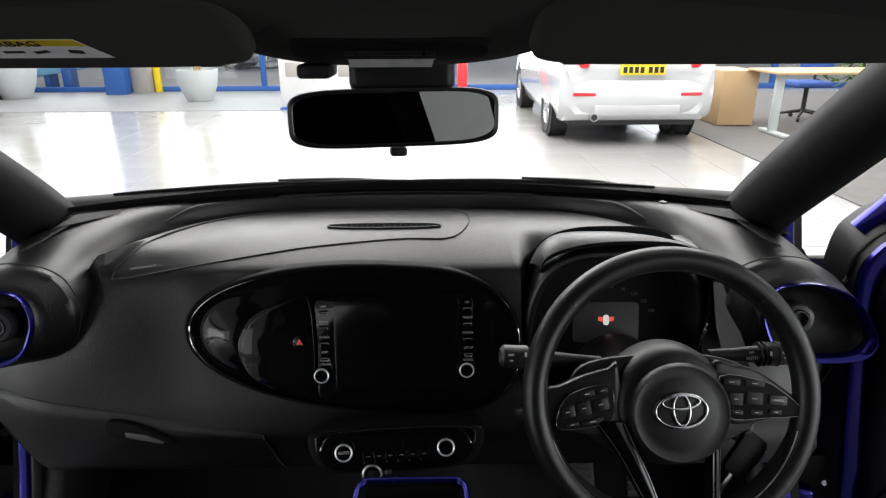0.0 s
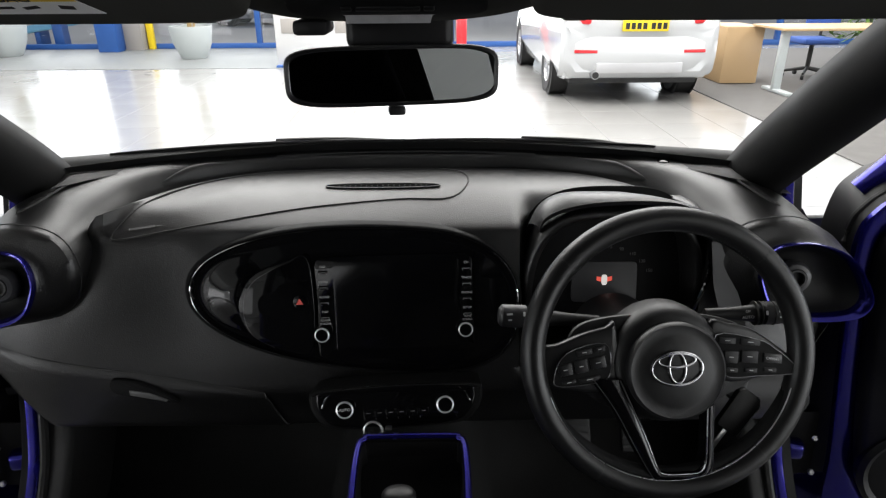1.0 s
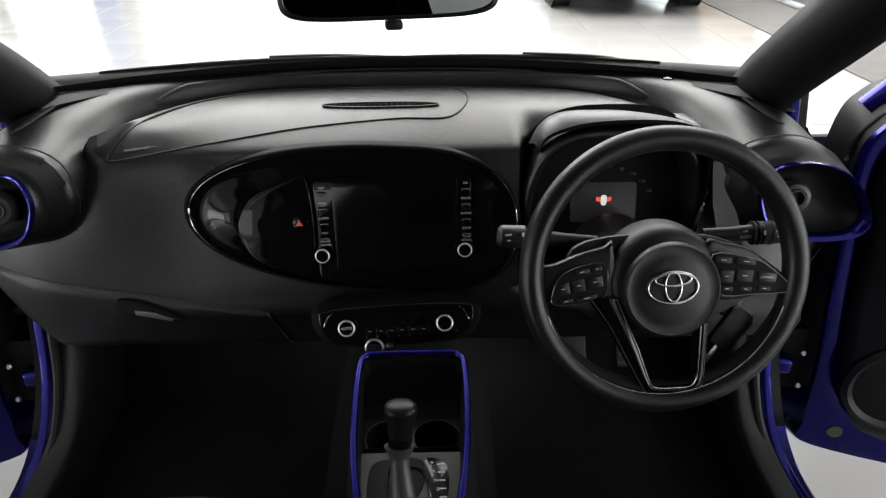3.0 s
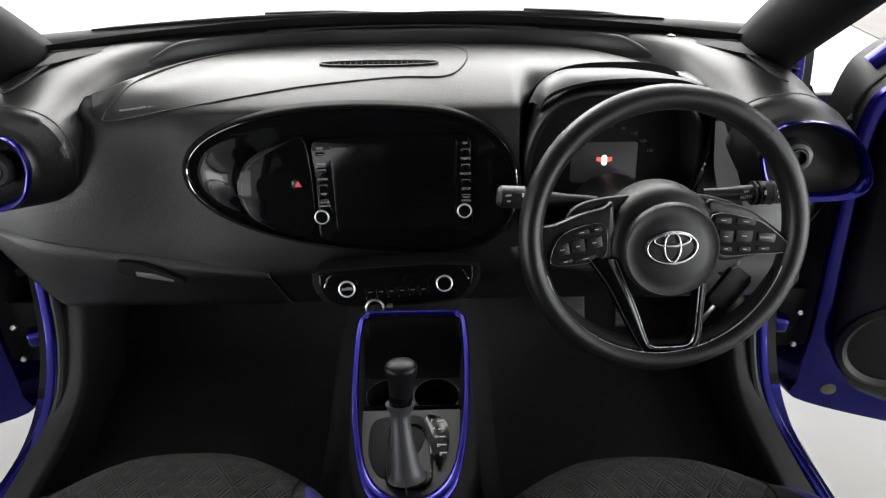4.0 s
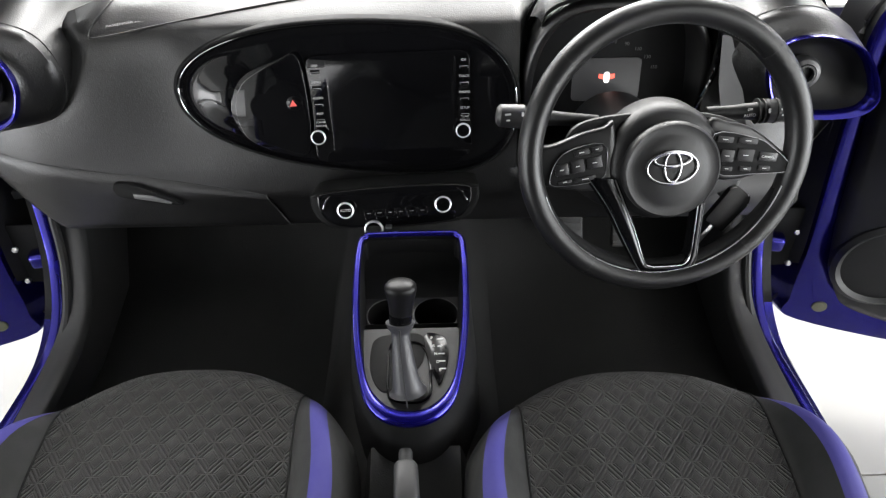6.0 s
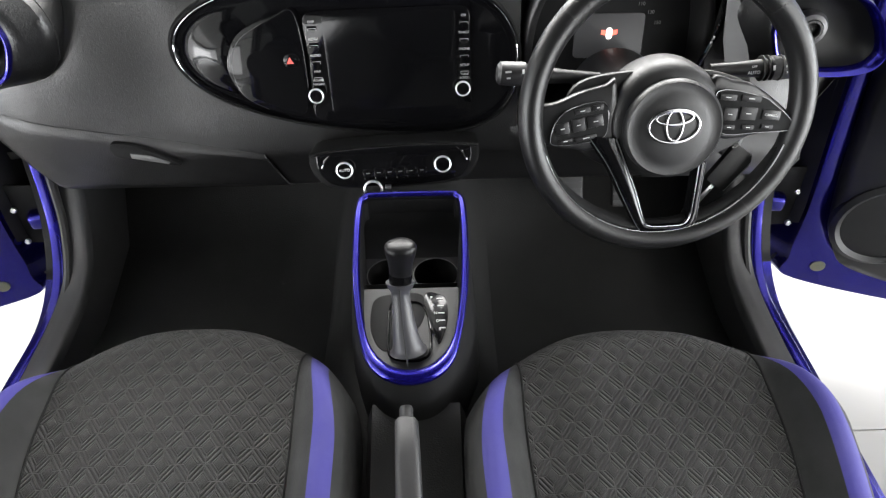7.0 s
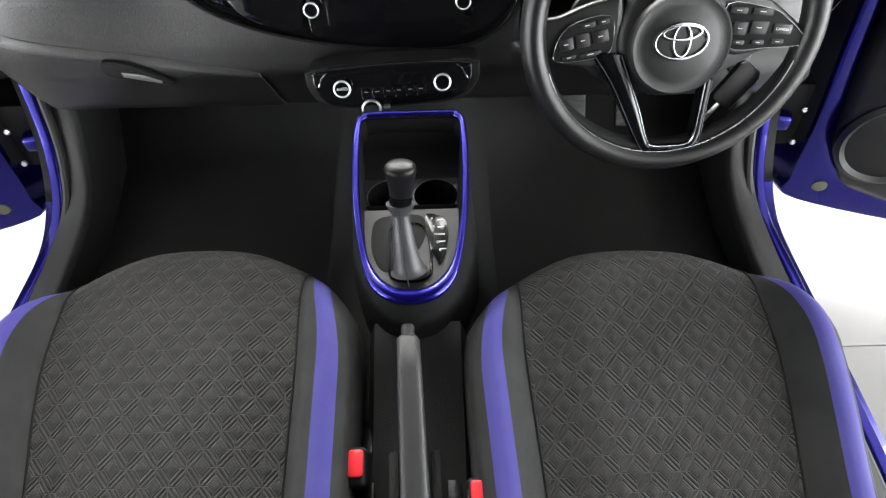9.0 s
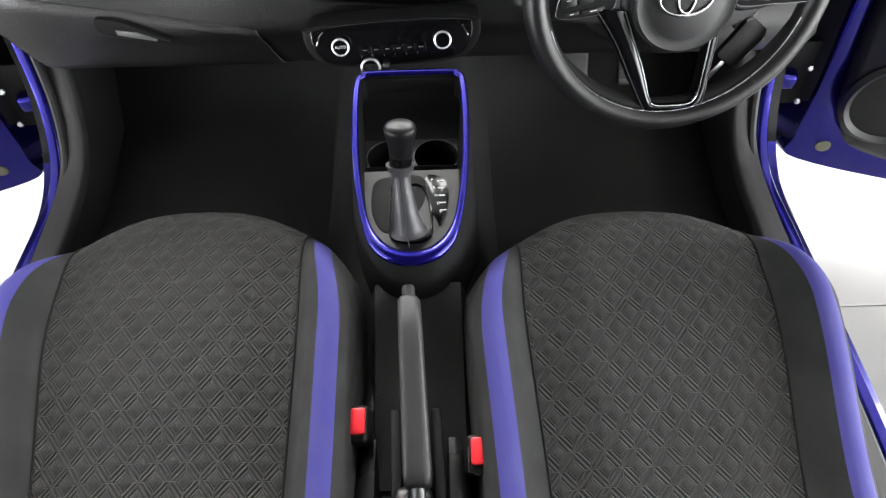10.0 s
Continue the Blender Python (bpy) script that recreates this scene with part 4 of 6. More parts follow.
part("door_ajar_car", slab(oval(0.0052, 0.0092, 20, 3.0), 0.0006, cm @ pose(-0.014, 0.000, 0.0045)), glow("display_white", (1, 0.95, 0.9), 0.7), disp, "white car symbol")
for s in (-1, 1):
    part("door_ajar_mark", slab([(0, -0.003), (s * 0.008, -0.001), (s * 0.008, 0.006), (0, 0.005)], 0.0006, cm @ pose(-0.014 + s * 0.0055, 0.000, 0.0045)), glow("display_red", (1, 0.12, 0.08), 0.8), disp, "red open-door mark")
for i in range(7):
    a = radians(115 - 14 * i)
    words(str(30 + 20 * i), 0.008, cm @ pose(-0.01 + 0.088 * math.cos(a), -0.03 + 0.088 * math.sin(a), 0.002), DIM_PRINT, bino, "dial_numeral")
lip = smooth([(0.2285, 0.957, 0.975), (0.236, 0.953, 0.996), (0.2658, 0.950, 1.0125), (0.3192, 0.950, 1.0225), (0.400, 0.950, 1.0245), (0.456, 0.952, 1.0170), (0.505, 0.960, 0.992)], 6)
rear = smooth([(0.2140, 0.990, 0.972), (0.2331, 1.000, 1.0037), (0.2651, 1.002, 1.0213), (0.3215, 1.002, 1.0246), (0.388, 1.000, 1.0210), (0.467, 0.995, 1.0020), (0.512, 0.985, 0.985)], 6)
rows = [[q + Vector((0, 0.012, -0.012)) for q in rear], rear, [mix(p, q, 0.6) + Vector((0, 0, 0.004)) for p, q in zip(lip, rear)], [mix(p, q, 0.2) + Vector((0, 0, 0.004)) for p, q in zip(lip, rear)], lip, [p + Vector((0.001, 0.004, -0.008)) for p in lip], [p + Vector((0.002, 0.03, -0.014)) for p in lip]]
part("hood_brow", loft(rows), PLASTIC, bino, "smooth raised brow over the instruments", 50)
part("side_cheek", loft([[(0.505, 0.945, 0.985), (0.500, 0.935, 0.90), (0.495, 0.915, 0.80)], [(0.530, 0.945, 0.985), (0.548, 0.925, 0.90), (0.575, 0.890, 0.80)]]), PLASTIC, bino, "black side cheek")
part("cheek_panel", loft([[(x + dx, y - 0.022, z) for (x, y, z), dx in zip(((0.494, 0.934, 0.968), (0.500, 0.930, 0.930), (0.505, 0.924, 0.895), (0.518, 0.915, 0.852)), d)] for d in ((0, 0, 0, 0), (0.007, 0.013, 0.020, 0.021), (0.014, 0.026, 0.036, 0.040))]), PANEL_GREY, bino, "grey leaf-shaped trim beside the instruments", 60)
part("opening_edge", tube(smooth([(0.500, 0.938, 0.975), (0.507, 0.936, 0.935), (0.507, 0.932, 0.893), (0.488, 0.926, 0.834)], 6), 0.004, 8), PIANO, bino, "gloss black edge of the instrument opening")
part("knee_trim", loft([[(x, y, z) for x in (0.40, 0.45, 0.52, 0.60, 0.64)] for y, z in ((0.85, 0.80), (0.815, 0.775), (0.80, 0.74), (0.815, 0.70), (0.87, 0.655))]), PLASTIC_GREY, bino, "dark grey knee trim below the column", 60)
part("column_cowl", loft([[Vector((BX + w * math.cos(a) * 1.0, y, zc + h * math.sin(a))) for a in [2 * math.pi * i / 32 for i in range(32)]] for y, w, h, zc in ((0.72, 0.055, 0.05, 0.875), (0.75, 0.066, 0.058, 0.868), (0.84, 0.07, 0.062, 0.83), (0.95, 0.065, 0.06, 0.80))], True, True), PLASTIC_SOFT, bino, "black steering column cowl", 60)

# ---- steering wheel ----
WC = Vector((0.3608, 0.702, 0.8995))
WH = plane_at(WC, (0, -math.cos(radians(22)), math.sin(radians(22)))) @ pose(0, 0, 0, 0, 0, 3)
wheel = thing("steering_wheel", WC, "black leather three-spoke steering wheel with round hub", "steering wheel")
RIM = 0.1772


def rim_arc(a0, a1, n, r=0.0165, flat=1.1, close=False):
    pts = [WH @ Vector((RIM * math.cos(radians(mix(a0, a1, i / n))), RIM * math.sin(radians(mix(a0, a1, i / n))), 0)) for i in range(n + 1)]
    if close:
        pts = pts[:-1]
    return tube(pts, r, 16, close, flat, WH.to_3x3() @ Vector((0, 0, 1)))


part("rim_upper", rim_arc(43, 135, 40), LEATHER, wheel, "smooth leather upper rim", 60)
part("rim_side", rim_arc(135, 236, 36), LEATHER, wheel, "", 60)
part("rim_side", rim_arc(-50, 43, 36), LEATHER, wheel, "", 60)
part("rim_lower", rim_arc(236, 310, 32), LEATHER, wheel, "", 60)
for a in (43, 135, 236, 310):
    part("rim_joint", rim_arc(a - 0.35, a + 0.35, 2, 0.0168), RUBBER, wheel, "dark stitched joint")
part("rim_inlay", tube([WH @ Vector((0.1655 * math.cos(radians(a)), 0.1655 * math.sin(radians(a)), 0.0105)) for a in range(196, 346, 5)], 0.0016, 6), SATIN, wheel, "thin satin inlay on the lower rim")
stitches = bmesh.new()
for k in range(56):
    a = radians(46 + 86 * k / 55)
    e = [Vector(((RIM - 0.0150) * math.cos(a + d), (RIM - 0.0150) * math.sin(a + d), 0.0062 + h)) for d, h in ((0.0, 0.0), (0.013, 0.0012))]
    tube([WH @ v for v in e], 0.0006, 5, bm=stitches)
part("stitching", stitches, DARK_SATIN, wheel, "grey stitching along the upper rim")
# hub
part("hub_body", turned([(0.082, -0.045), (0.079, -0.012), (0.073, 0.004), (0.064, 0.010)], 48, WH @ pose(0.001, -0.014, 0)), PLASTIC_SOFT, wheel, "black hub shroud", 60)
hub = part("airbag_cover", turned([(0.0635, 0.010), (0.0635, 0.021), (0.060, 0.025), (0.051, 0.0225), (0.045, 0.025), (0.025, 0.029), (0.001, 0.030)], 56, WH @ pose(0.004, -0.0195, 0), caps=False), WHEEL_PLASTIC, wheel, "round grained airbag cover with a dished ring", 60)
LG = WH @ pose(0.001, -0.0135, 0.031) @ pose(0, 0, 0, 0, 0, 0)
for rx, ry, cx, cy, tilt in ((0.0325, 0.0212, 0, 0, 0), (0.0105, 0.0195, 0, 0.001, 0), (0.0235, 0.0085, 0, 0.0105, 0)):
    part("emblem_ring", tube([LG @ Vector((cx + rx * math.cos(2 * math.pi * i / 40), cy + ry * math.sin(2 * math.pi * i / 40), -0.0012 * (abs(math.cos(2 * math.pi * i / 40)) * rx / 0.0325) ** 2)) for i in range(40)], 0.0021, 8, True, 0.7, LG.to_3x3() @ Vector((0, 0, 1))), EMBLEM, hub, "polished chrome oval")
words("SRS AIRBAG", 0.006, WH @ pose(0.002, -0.052, 0.0247), GREY_PRINT, hub, "hub_lettering")
part("spoke_bridge", slab(smooth([(-0.125, 0.030, 0), (-0.07, 0.052, 0), (0.06, 0.046, 0), (0.125, 0.012, 0), (0.125, -0.036, 0), (0.05, -0.075, 0), (-0.05, -0.080, 0), (-0.12, -0.036, 0)], 5, True), 0.008, WH @ pose(0, 0, -0.018), 0.003), PLASTIC_SOFT, wheel, "black plastic behind the switches")
# side spokes with switch pods


def spoke(s, shoulder, pod, trims, keys):
    sp = part("side_spoke", slab(smooth([(*p, 0) for p in shoulder], 4, True), 0.012, WH @ pose(0, 0, -0.008), 0.005, 3), SATIN_BLACK, wheel, "satin black spoke", 50)
    part("switch_pod", slab(smooth([(*p, 0) for p in pod], 4, True), 0.006, WH @ pose(0, 0, 0.003), 0.0015), MATT, sp, "gloss black switch pod")
    part("pod_edge", tube([WH @ Vector((p.x, p.y, 0.0088)) for p in smooth([(*p, 0) for p in pod], 4, True)], 0.0005, 6, True), DARK_SATIN, sp, "thin satin edge")
    for x, y, w, h, grey in keys:
        part("wheel_switch", box(w, h, 0.003, WH @ pose(x, y, 0.0092, 0, 0, -8 * s), 0.0008), SATIN_BLACK if grey else PLASTIC_SOFT, sp)
        part("switch_mark", box(w * 0.3, 0.0010, 0.0003, WH @ pose(x, y, 0.0109, 0, 0, -8 * s)), GREY_PRINT, sp)
    part("spoke_trim", tube(smooth([WH @ Vector((*p, 0.0095)) for p in trims], 6), 0.0014, 6), DARK_SATIN, sp, "satin trim line")
    # the spoke's root on the rim
    part("spoke_root", tube(smooth([WH @ Vector((*p, 0.001)) for p in trims], 6), 0.008, 10, flat=0.6, up=WH.to_3x3() @ Vector((0, 0, 1))), LEATHER, sp)
    return sp


SATIN_BLACK = mat("satin_black_plastic", (0.008, 0.008, 0.0085), 0.34, vary=0.1, bump=0.1, bump_scale=900)
spoke(-1, [(-0.066, 0.042), (-0.080, 0.040), (-0.109, 0.034), (-0.1427, 0.022), (-0.166, 0.016), (-0.172, -0.020), (-0.148, -0.036), (-0.070, -0.040)],
      [(-0.152, -0.020), (-0.134, 0.010), (-0.083, 0.020), (-0.078, -0.014), (-0.090, -0.029), (-0.144, -0.033)],
      [(-0.169, -0.012), (-0.1685, -0.030), (-0.1635, -0.056), (-0.1446, -0.102), (-0.1096, -0.1465)],
      [(-0.111, 0.0105, 0.020, 0.007, 0), (-0.091, 0.0135, 0.014, 0.007, 0), (-0.137, -0.011, 0.018, 0.015, 1), (-0.116, -0.0075, 0.017, 0.017, 0), (-0.094, -0.004, 0.020, 0.015, 1), (-0.133, -0.0275, 0.018, 0.005, 0), (-0.106, -0.025, 0.028, 0.006, 0)])
sr = spoke(1, [(0.056, 0.037), (0.085, 0.034), (0.108, 0.028), (0.132, 0.012), (0.166, -0.018), (0.172, -0.036), (0.140, -0.037), (0.066, -0.038)],
           [(0.062, 0.022), (0.118, 0.012), (0.140, -0.002), (0.158, -0.018), (0.167, -0.034), (0.120, -0.035), (0.068, -0.030)],
           [(0.171, -0.028), (0.170, -0.050), (0.162, -0.076), (0.147, -0.105), (0.128, -0.128)],
           [(0.076, 0.014, 0.022, 0.008, 0), (0.106, 0.010, 0.026, 0.008, 0), (0.080, -0.008, 0.018, 0.016, 0), (0.104, -0.009, 0.022, 0.016, 0), (0.134, -0.013, 0.024, 0.012, 1), (0.080, -0.025, 0.016, 0.006, 0), (0.105, -0.027, 0.016, 0.006, 0), (0.130, -0.028, 0.016, 0.006, 0)])
words("CANCEL", 0.0045, WH @ pose(0.133, -0.013, 0.0120, 0, 0, -8), WHITE_PRINT, sr, "switch_lettering")
# forked lower spoke
outer = smooth([(*p, 0) for p in ((-0.108, -0.022), (-0.0786, -0.0666), (-0.0547, -0.117), (-0.034, -0.157), (-0.022, -0.167), (0.010, -0.171), (0.040, -0.167), (0.049, -0.150), (0.0515, -0.120), (0.056, -0.070))], 6)
inner = smooth([(*p, 0) for p in ((-0.060, -0.030), (-0.048, -0.0666), (-0.0355, -0.102), (-0.0235, -0.1435), (-0.0145, -0.1535), (0.008, -0.1550), (0.029, -0.1540), (0.0375, -0.142), (0.0405, -0.118), (0.044, -0.070))], 6)
rows = []
for p, q in zip(outer, inner):
    rows.append([WH @ Vector((*mix(p, q, a).xy, z)) for a, z in ((0.0, -0.008), (0.0, 0.005), (0.12, 0.010), (0.55, 0.012), (0.85, 0.011), (0.97, 0.007), (1.0, -0.012))])
low = part("lower_spoke", loft(rows), PIANO, wheel, "gloss black forked lower spoke", 60)
rows = []
for r, z in ((0.150, -0.004), (0.152, 0.004), (0.161, 0.008), (0.172, 0.006)):
    row = []
    for a in range(200, 349, 4):
        k = mix(0.170, r, abs(math.sin(math.pi * (a - 200) / 148)) ** 0.45)
        row.append(WH @ Vector((k * math.cos(radians(a)), k * math.sin(radians(a)), z)))
    rows.append(row)
part("lower_flange", loft(rows), MATT, wheel, "broad black flange inside the lower rim", 60)
part("lower_spoke_edge", tube([WH @ (mix(p, q, 0.10) + Vector((0, 0, 0.0098))) for p, q in zip(outer, inner)], 0.0007, 6), DARK_SATIN, low, "thin satin edge")
part("lower_spoke_edge", tube([WH @ (mix(p, q, 0.86) + Vector((0, 0, 0.0112))) for p, q in zip(outer, inner)], 0.0009, 6), SATIN, low, "thin satin edge")


# ---- column stalks ----
def stalk(s):
    st = thing("column_stalk", WC + Vector((s * 0.07, 0.05, 0.02)), "black column stalk with white symbols", "stalk", "column stalks")
    a, b = WH @ Vector((s * 0.075, 0.040, -0.055)), WH @ Vector((s * (0.214 if s < 0 else 0.184), 0.058 if s < 0 else 0.036, -0.05))
    part("arm", tube([mix(a, b, t) for t in (0, 0.3, 0.6, 0.75)], [0.008, 0.009, 0.012, 0.014], 16), PLASTIC_SOFT, st)
    k = part("grip", tube([mix(a, b, t) for t in (0.70, 0.74, 0.97, 1.0)], [0.012, 0.0165, 0.0155, 0.011], 20), PLASTIC_GREY if s < 0 else PLASTIC_SOFT, st, "ribbed end grip")
    f = mix(a, b, 0.9) + WH.to_3x3() @ Vector((0, 0, 0.0165))
    if s > 0:
        for t in (0.62, 0.68, 0.84):
            part("stalk_band", tube([mix(a, b, t), mix(a, b, t + 0.015)], 0.0172, 20), RUBBER, st)
        words("AUTO", 0.006, WH @ pose(*(WH.inverted() @ (mix(a, b, 0.50) + WH.to_3x3() @ Vector((0, -0.004, 0.0125))))), WHITE_PRINT, st, "stalk_lettering")
        words("OFF", 0.004, WH @ pose(*(WH.inverted() @ (mix(a, b, 0.50) + WH.to_3x3() @ Vector((0, 0.004, 0.0125))))), WHITE_PRINT, st, "stalk_lettering")
    for dx, dz, w, h in ((0, 0.004, 0.008, 0.0025), (0, -0.004, 0.005, 0.002), (-s * 0.02, 0.003, 0.003, 0.006)):
        part("stalk_symbol", box(w, h, 0.0006, WH @ pose(*(WH.inverted() @ f)) @ pose(dx, dz, 0)), WHITE_PRINT, k)
    return st


stalk(-1)
stalk(1)

# ---- ignition key ----
KY = WH @ pose(0.103, -0.090, -0.030, 0, 0, -40)
part("lock_housing", slab([(0.080, -0.032), (0.130, -0.034), (0.136, -0.046), (0.127, -0.073), (0.104, -0.081), (0.088, -0.055)], 0.012, WH @ pose(0, 0, -0.062), 0.004, 2), PANEL_GREY, bino, "grey ignition lock housing")
key = thing("car_key", WH @ Vector((0.103, -0.090, -0.03)), "black car key hanging from the ignition on a metal ring", "key")
part("lock_barrel", tube([WH @ Vector((0.085, -0.043, -0.07)), WH @ Vector((0.098, -0.044, -0.045)), WH @ Vector((0.108, -0.044, -0.035))], [0.016, 0.014, 0.010], 20), SATIN, key, "satin ignition lock")
part("key_bow", slab([(-0.017, -0.028), (-0.014, -0.032), (0.014, -0.032), (0.017, -0.028), (0.018, 0.022), (0.012, 0.030), (-0.012, 0.030), (-0.018, 0.022)], 0.010, KY, 0.002, 2), PLASTIC_SOFT, key, "black key head")
part("key_edge", tube([KY @ Vector(p) for p in ((0.016, -0.030, 0.009), (0.018, 0.018, 0.009), (0.008, 0.030, 0.009))], 0.001, 6), SATIN, key)
part("key_ring", tube([WH @ pose(0.110, -0.050, -0.024, 40, 30, 0) @ Vector((0.010 * math.cos(2 * math.pi * i / 24), 0.010 * math.sin(2 * math.pi * i / 24), 0)) for i in range(24)], 0.0014, 6, True), CHROME, key, "bright split ring")
part("key_blade", box(0.007, 0.036, 0.002, KY @ pose(0, -0.048, 0.005), 0.0006), SATIN, key, "metal blade")

# ---- centre console ----
con = thing("centre_console", (0.011, 0.6, 0.6), "black centre console with a blue horseshoe trim and cup holders", "console")
CX = 0.018


def shoe(grow=0.0, z=0.0):
    """Horseshoe outline: square towards the dash, round towards the seats; it climbs towards the dash."""
    pts = [(-0.058, 0.766), (-0.071, 0.761), (-0.0795, 0.745), (-0.080, 0.66), (-0.074, 0.58), (-0.058, 0.505), (-0.034, 0.470), (0, 0.460), (0.034, 0.470), (0.058, 0.505), (0.074, 0.58), (0.080, 0.66), (0.0795, 0.745), (0.071, 0.761), (0.058, 0.766)]
    out = []
    for p in smooth([(x, y, 0) for x, y in pts], 6, True):
        c = Vector((p.x, p.y - 0.62, 0))
        k = 1 + grow * (1 - 0.65 * ease(0.70, 0.765, p.y)) / max(0.05, c.length)
        y = 0.62 + c.y * k
        out.append(Vector((CX + c.x * k, y, mix(0.653, 0.719, ease(0.42, 0.80, y)) + z)))
    return out


part("console_trim", tube([p + Vector((0, 0.008 * ease(0.54, 0.462, p.y), 0)) for p in shoe(0.001, -0.002)], [0.0052 + 0.0058 * ease(0.53, 0.462, p.y) for p in shoe(0.001)], 14, True, 0.8), BLUE, con, "glossy blue horseshoe trim", 60)
# tray in two levels
rows = [shoe(-0.004, -0.012), shoe(-0.008, -0.03), shoe(-0.012, -0.045)]
part("tray_wall", loft(rows, True), MATT, con, "", 60)
rows = [[Vector((CX + w * u, y, z)) for u in [i / 10 for i in range(-10, 11)]] for y, z, w in ((0.77, 0.70, 0.084), (0.755, 0.655, 0.085), (0.735, 0.632, 0.086), (0.709, 0.629, 0.086))]
part("tray_floor", loft(rows), MATT, con, "", 60)
for s in (-1, 1):
    c = (CX + s * 0.0365, 0.672, 0.632)
    ring = [(math.cos(2 * math.pi * k / 40), math.sin(2 * math.pi * k / 40)) for k in range(40)]
    plate = [[Vector((c[0] + a / max(abs(a), abs(b)) * 0.0365 + s * 0.004 * (a * s > 0.7), c[1] + b / max(abs(a), abs(b)) * 0.056, 0.629)) for a, b in ring], [Vector((c[0] + 0.0350 * a, c[1] + 0.0350 * b, 0.629)) for a, b in ring]]
    part("tray_plate", loft(plate, True), PLASTIC_SOFT, con, "", 60)
    cup = part("cup_holder", turned([(0.0353, 0.0), (0.0348, 0.001), (0.0335, -0.002), (0.031, -0.055), (0.001, -0.057)], 40, pose(c[0], c[1], 0.629), caps=False), MATT, con, "round black cup holder")
    part("cup_rim", tube([Vector((c[0] + 0.0348 * a, c[1] + 0.0348 * b, 0.6295)) for a, b in ring], 0.0009, 6, True), PANEL_GREY, cup)
gp = [p for p in shoe(-0.003, 0) if p.y < 0.628]


def on_panel(x, y, up=0.0):
    return Vector((x, y, mix(0.6435, 0.6555, (y - 0.45) / 0.15) + up))


bm = bmesh.new()
bm.faces.new([bm.verts.new(on_panel(p.x, p.y)) for p in gp])
part("selector_panel", bm, SELECTOR_GREY, con, "satin grey selector panel")
lip = [on_panel(x, 0.628, -0.0005) for x in (gp[0].x, mix(gp[0].x, gp[-1].x, 0.5), gp[-1].x)]
part("panel_lip", loft([lip, [v + Vector((0, 0.003, -0.003)) for v in lip], [v + Vector((0, 0.004, -0.03)) for v in lip]]), SELECTOR_GREY, con)
rows = [[Vector((CX + x, y, z)) for x, z in ((-0.075, 0.36), (-0.07, 0.50), (-0.064, zt - 0.03), (-0.056, zt), (-0.046, zt), (0.056, zt), (0.066, zt), (0.074, zt - 0.03), (0.08, 0.50), (0.085, 0.36))] for y, zt in ((0.20, 0.520), (0.26, 0.529), (0.32, 0.541), (0.37, 0.554), (0.41, 0.567), (0.44, 0.578), (0.47, 0.583))]
part("console_body", loft(rows), PLASTIC, con, "", 60)
rows = [shoe(g, z) for g, z in ((0.004, -0.004), (0.012, -0.05), (0.022, -0.14), (0.034, -0.34))]
part("console_skirt", loft(rows, True), MATT, con, "black sides under the trim", 60)

# gear selector
SATIN_DARK = mat("satin_black_leather", (0.005, 0.005, 0.0053), 0.42, vary=0.12, bump=0.15, bump_scale=400, spec=0.22)
gear = thing("gear_selector", (0.012, 0.52, 0.65), "automatic gear lever with black knob and stitched boot", "gear lever")
path = [Vector((0.015, 0.512, 0.652)), Vector((0.011, 0.526, 0.685)), Vector((0.008, 0.546, 0.722)), Vector((0.008, 0.556, 0.742))]
part("boot", tube(smooth(path, 6), [mix(0.0265, 0.0125, min(1.0, i / 11) ** 0.5) + 0.0035 * max(0.0, i - 14) ** 0.5 for i in range(19)], 20, flat=0.9, up=(0, 1, 0)), mat("navy_leather", (0.036, 0.036, 0.040), 0.45, bump=0.3, bump_scale=300, vary=0.15), gear, "grey-blue leather boot with seam", 60)
part("boot_seam", tube(smooth([p + Vector((0, -0.018 - 0.012 * max(0, (0.72 - p.z) / 0.07), 0.004)) for p in path], 6), 0.001, 6), RUBBER, gear)
part("lever_neck", tube(smooth([(0.008, 0.553, 0.736), (0.0085, 0.556, 0.746), (0.009, 0.559, 0.756)], 5), 0.0150, 20, flat=0.9, up=(0, 1, 0)), PIANO, gear, "gloss black neck")
part("knob", tube(smooth([(0.009, 0.557, 0.750), (0.010, 0.561, 0.768), (0.011, 0.564, 0.786), (0.011, 0.566, 0.799), (0.011, 0.567, 0.805)], 4), [0.0140, 0.0144, 0.0148, 0.0153, 0.0158, 0.0165, 0.0173, 0.0182, 0.0191, 0.0199, 0.0204, 0.0206, 0.0200, 0.0184, 0.0156, 0.0112, 0.004], 24, flat=0.85, up=(0, 1, 0)), SATIN_DARK, gear, "rounded black knob", 60)


def panel_slab(outline, depth, bevel=0.0008):
    """A plate lying on the selector panel, its outline given in plan."""
    return slab([(x, y - 0.55) for x, y in outline], depth, plane_at(on_panel(0, 0.55, 0.0003), (0, -0.08, 1)), bevel)


part("gate_inset", panel_slab([(p.x, p.y) for p in smooth([(-0.038, 0.545, 0), (-0.039, 0.585, 0), (-0.032, 0.602, 0), (-0.012, 0.608, 0), (0.034, 0.606, 0), (0.034, 0.560, 0), (0.0, 0.520, 0), (-0.022, 0.515, 0)], 5, True)], 0.0012), MATT, gear, "dark inset beside the lever")
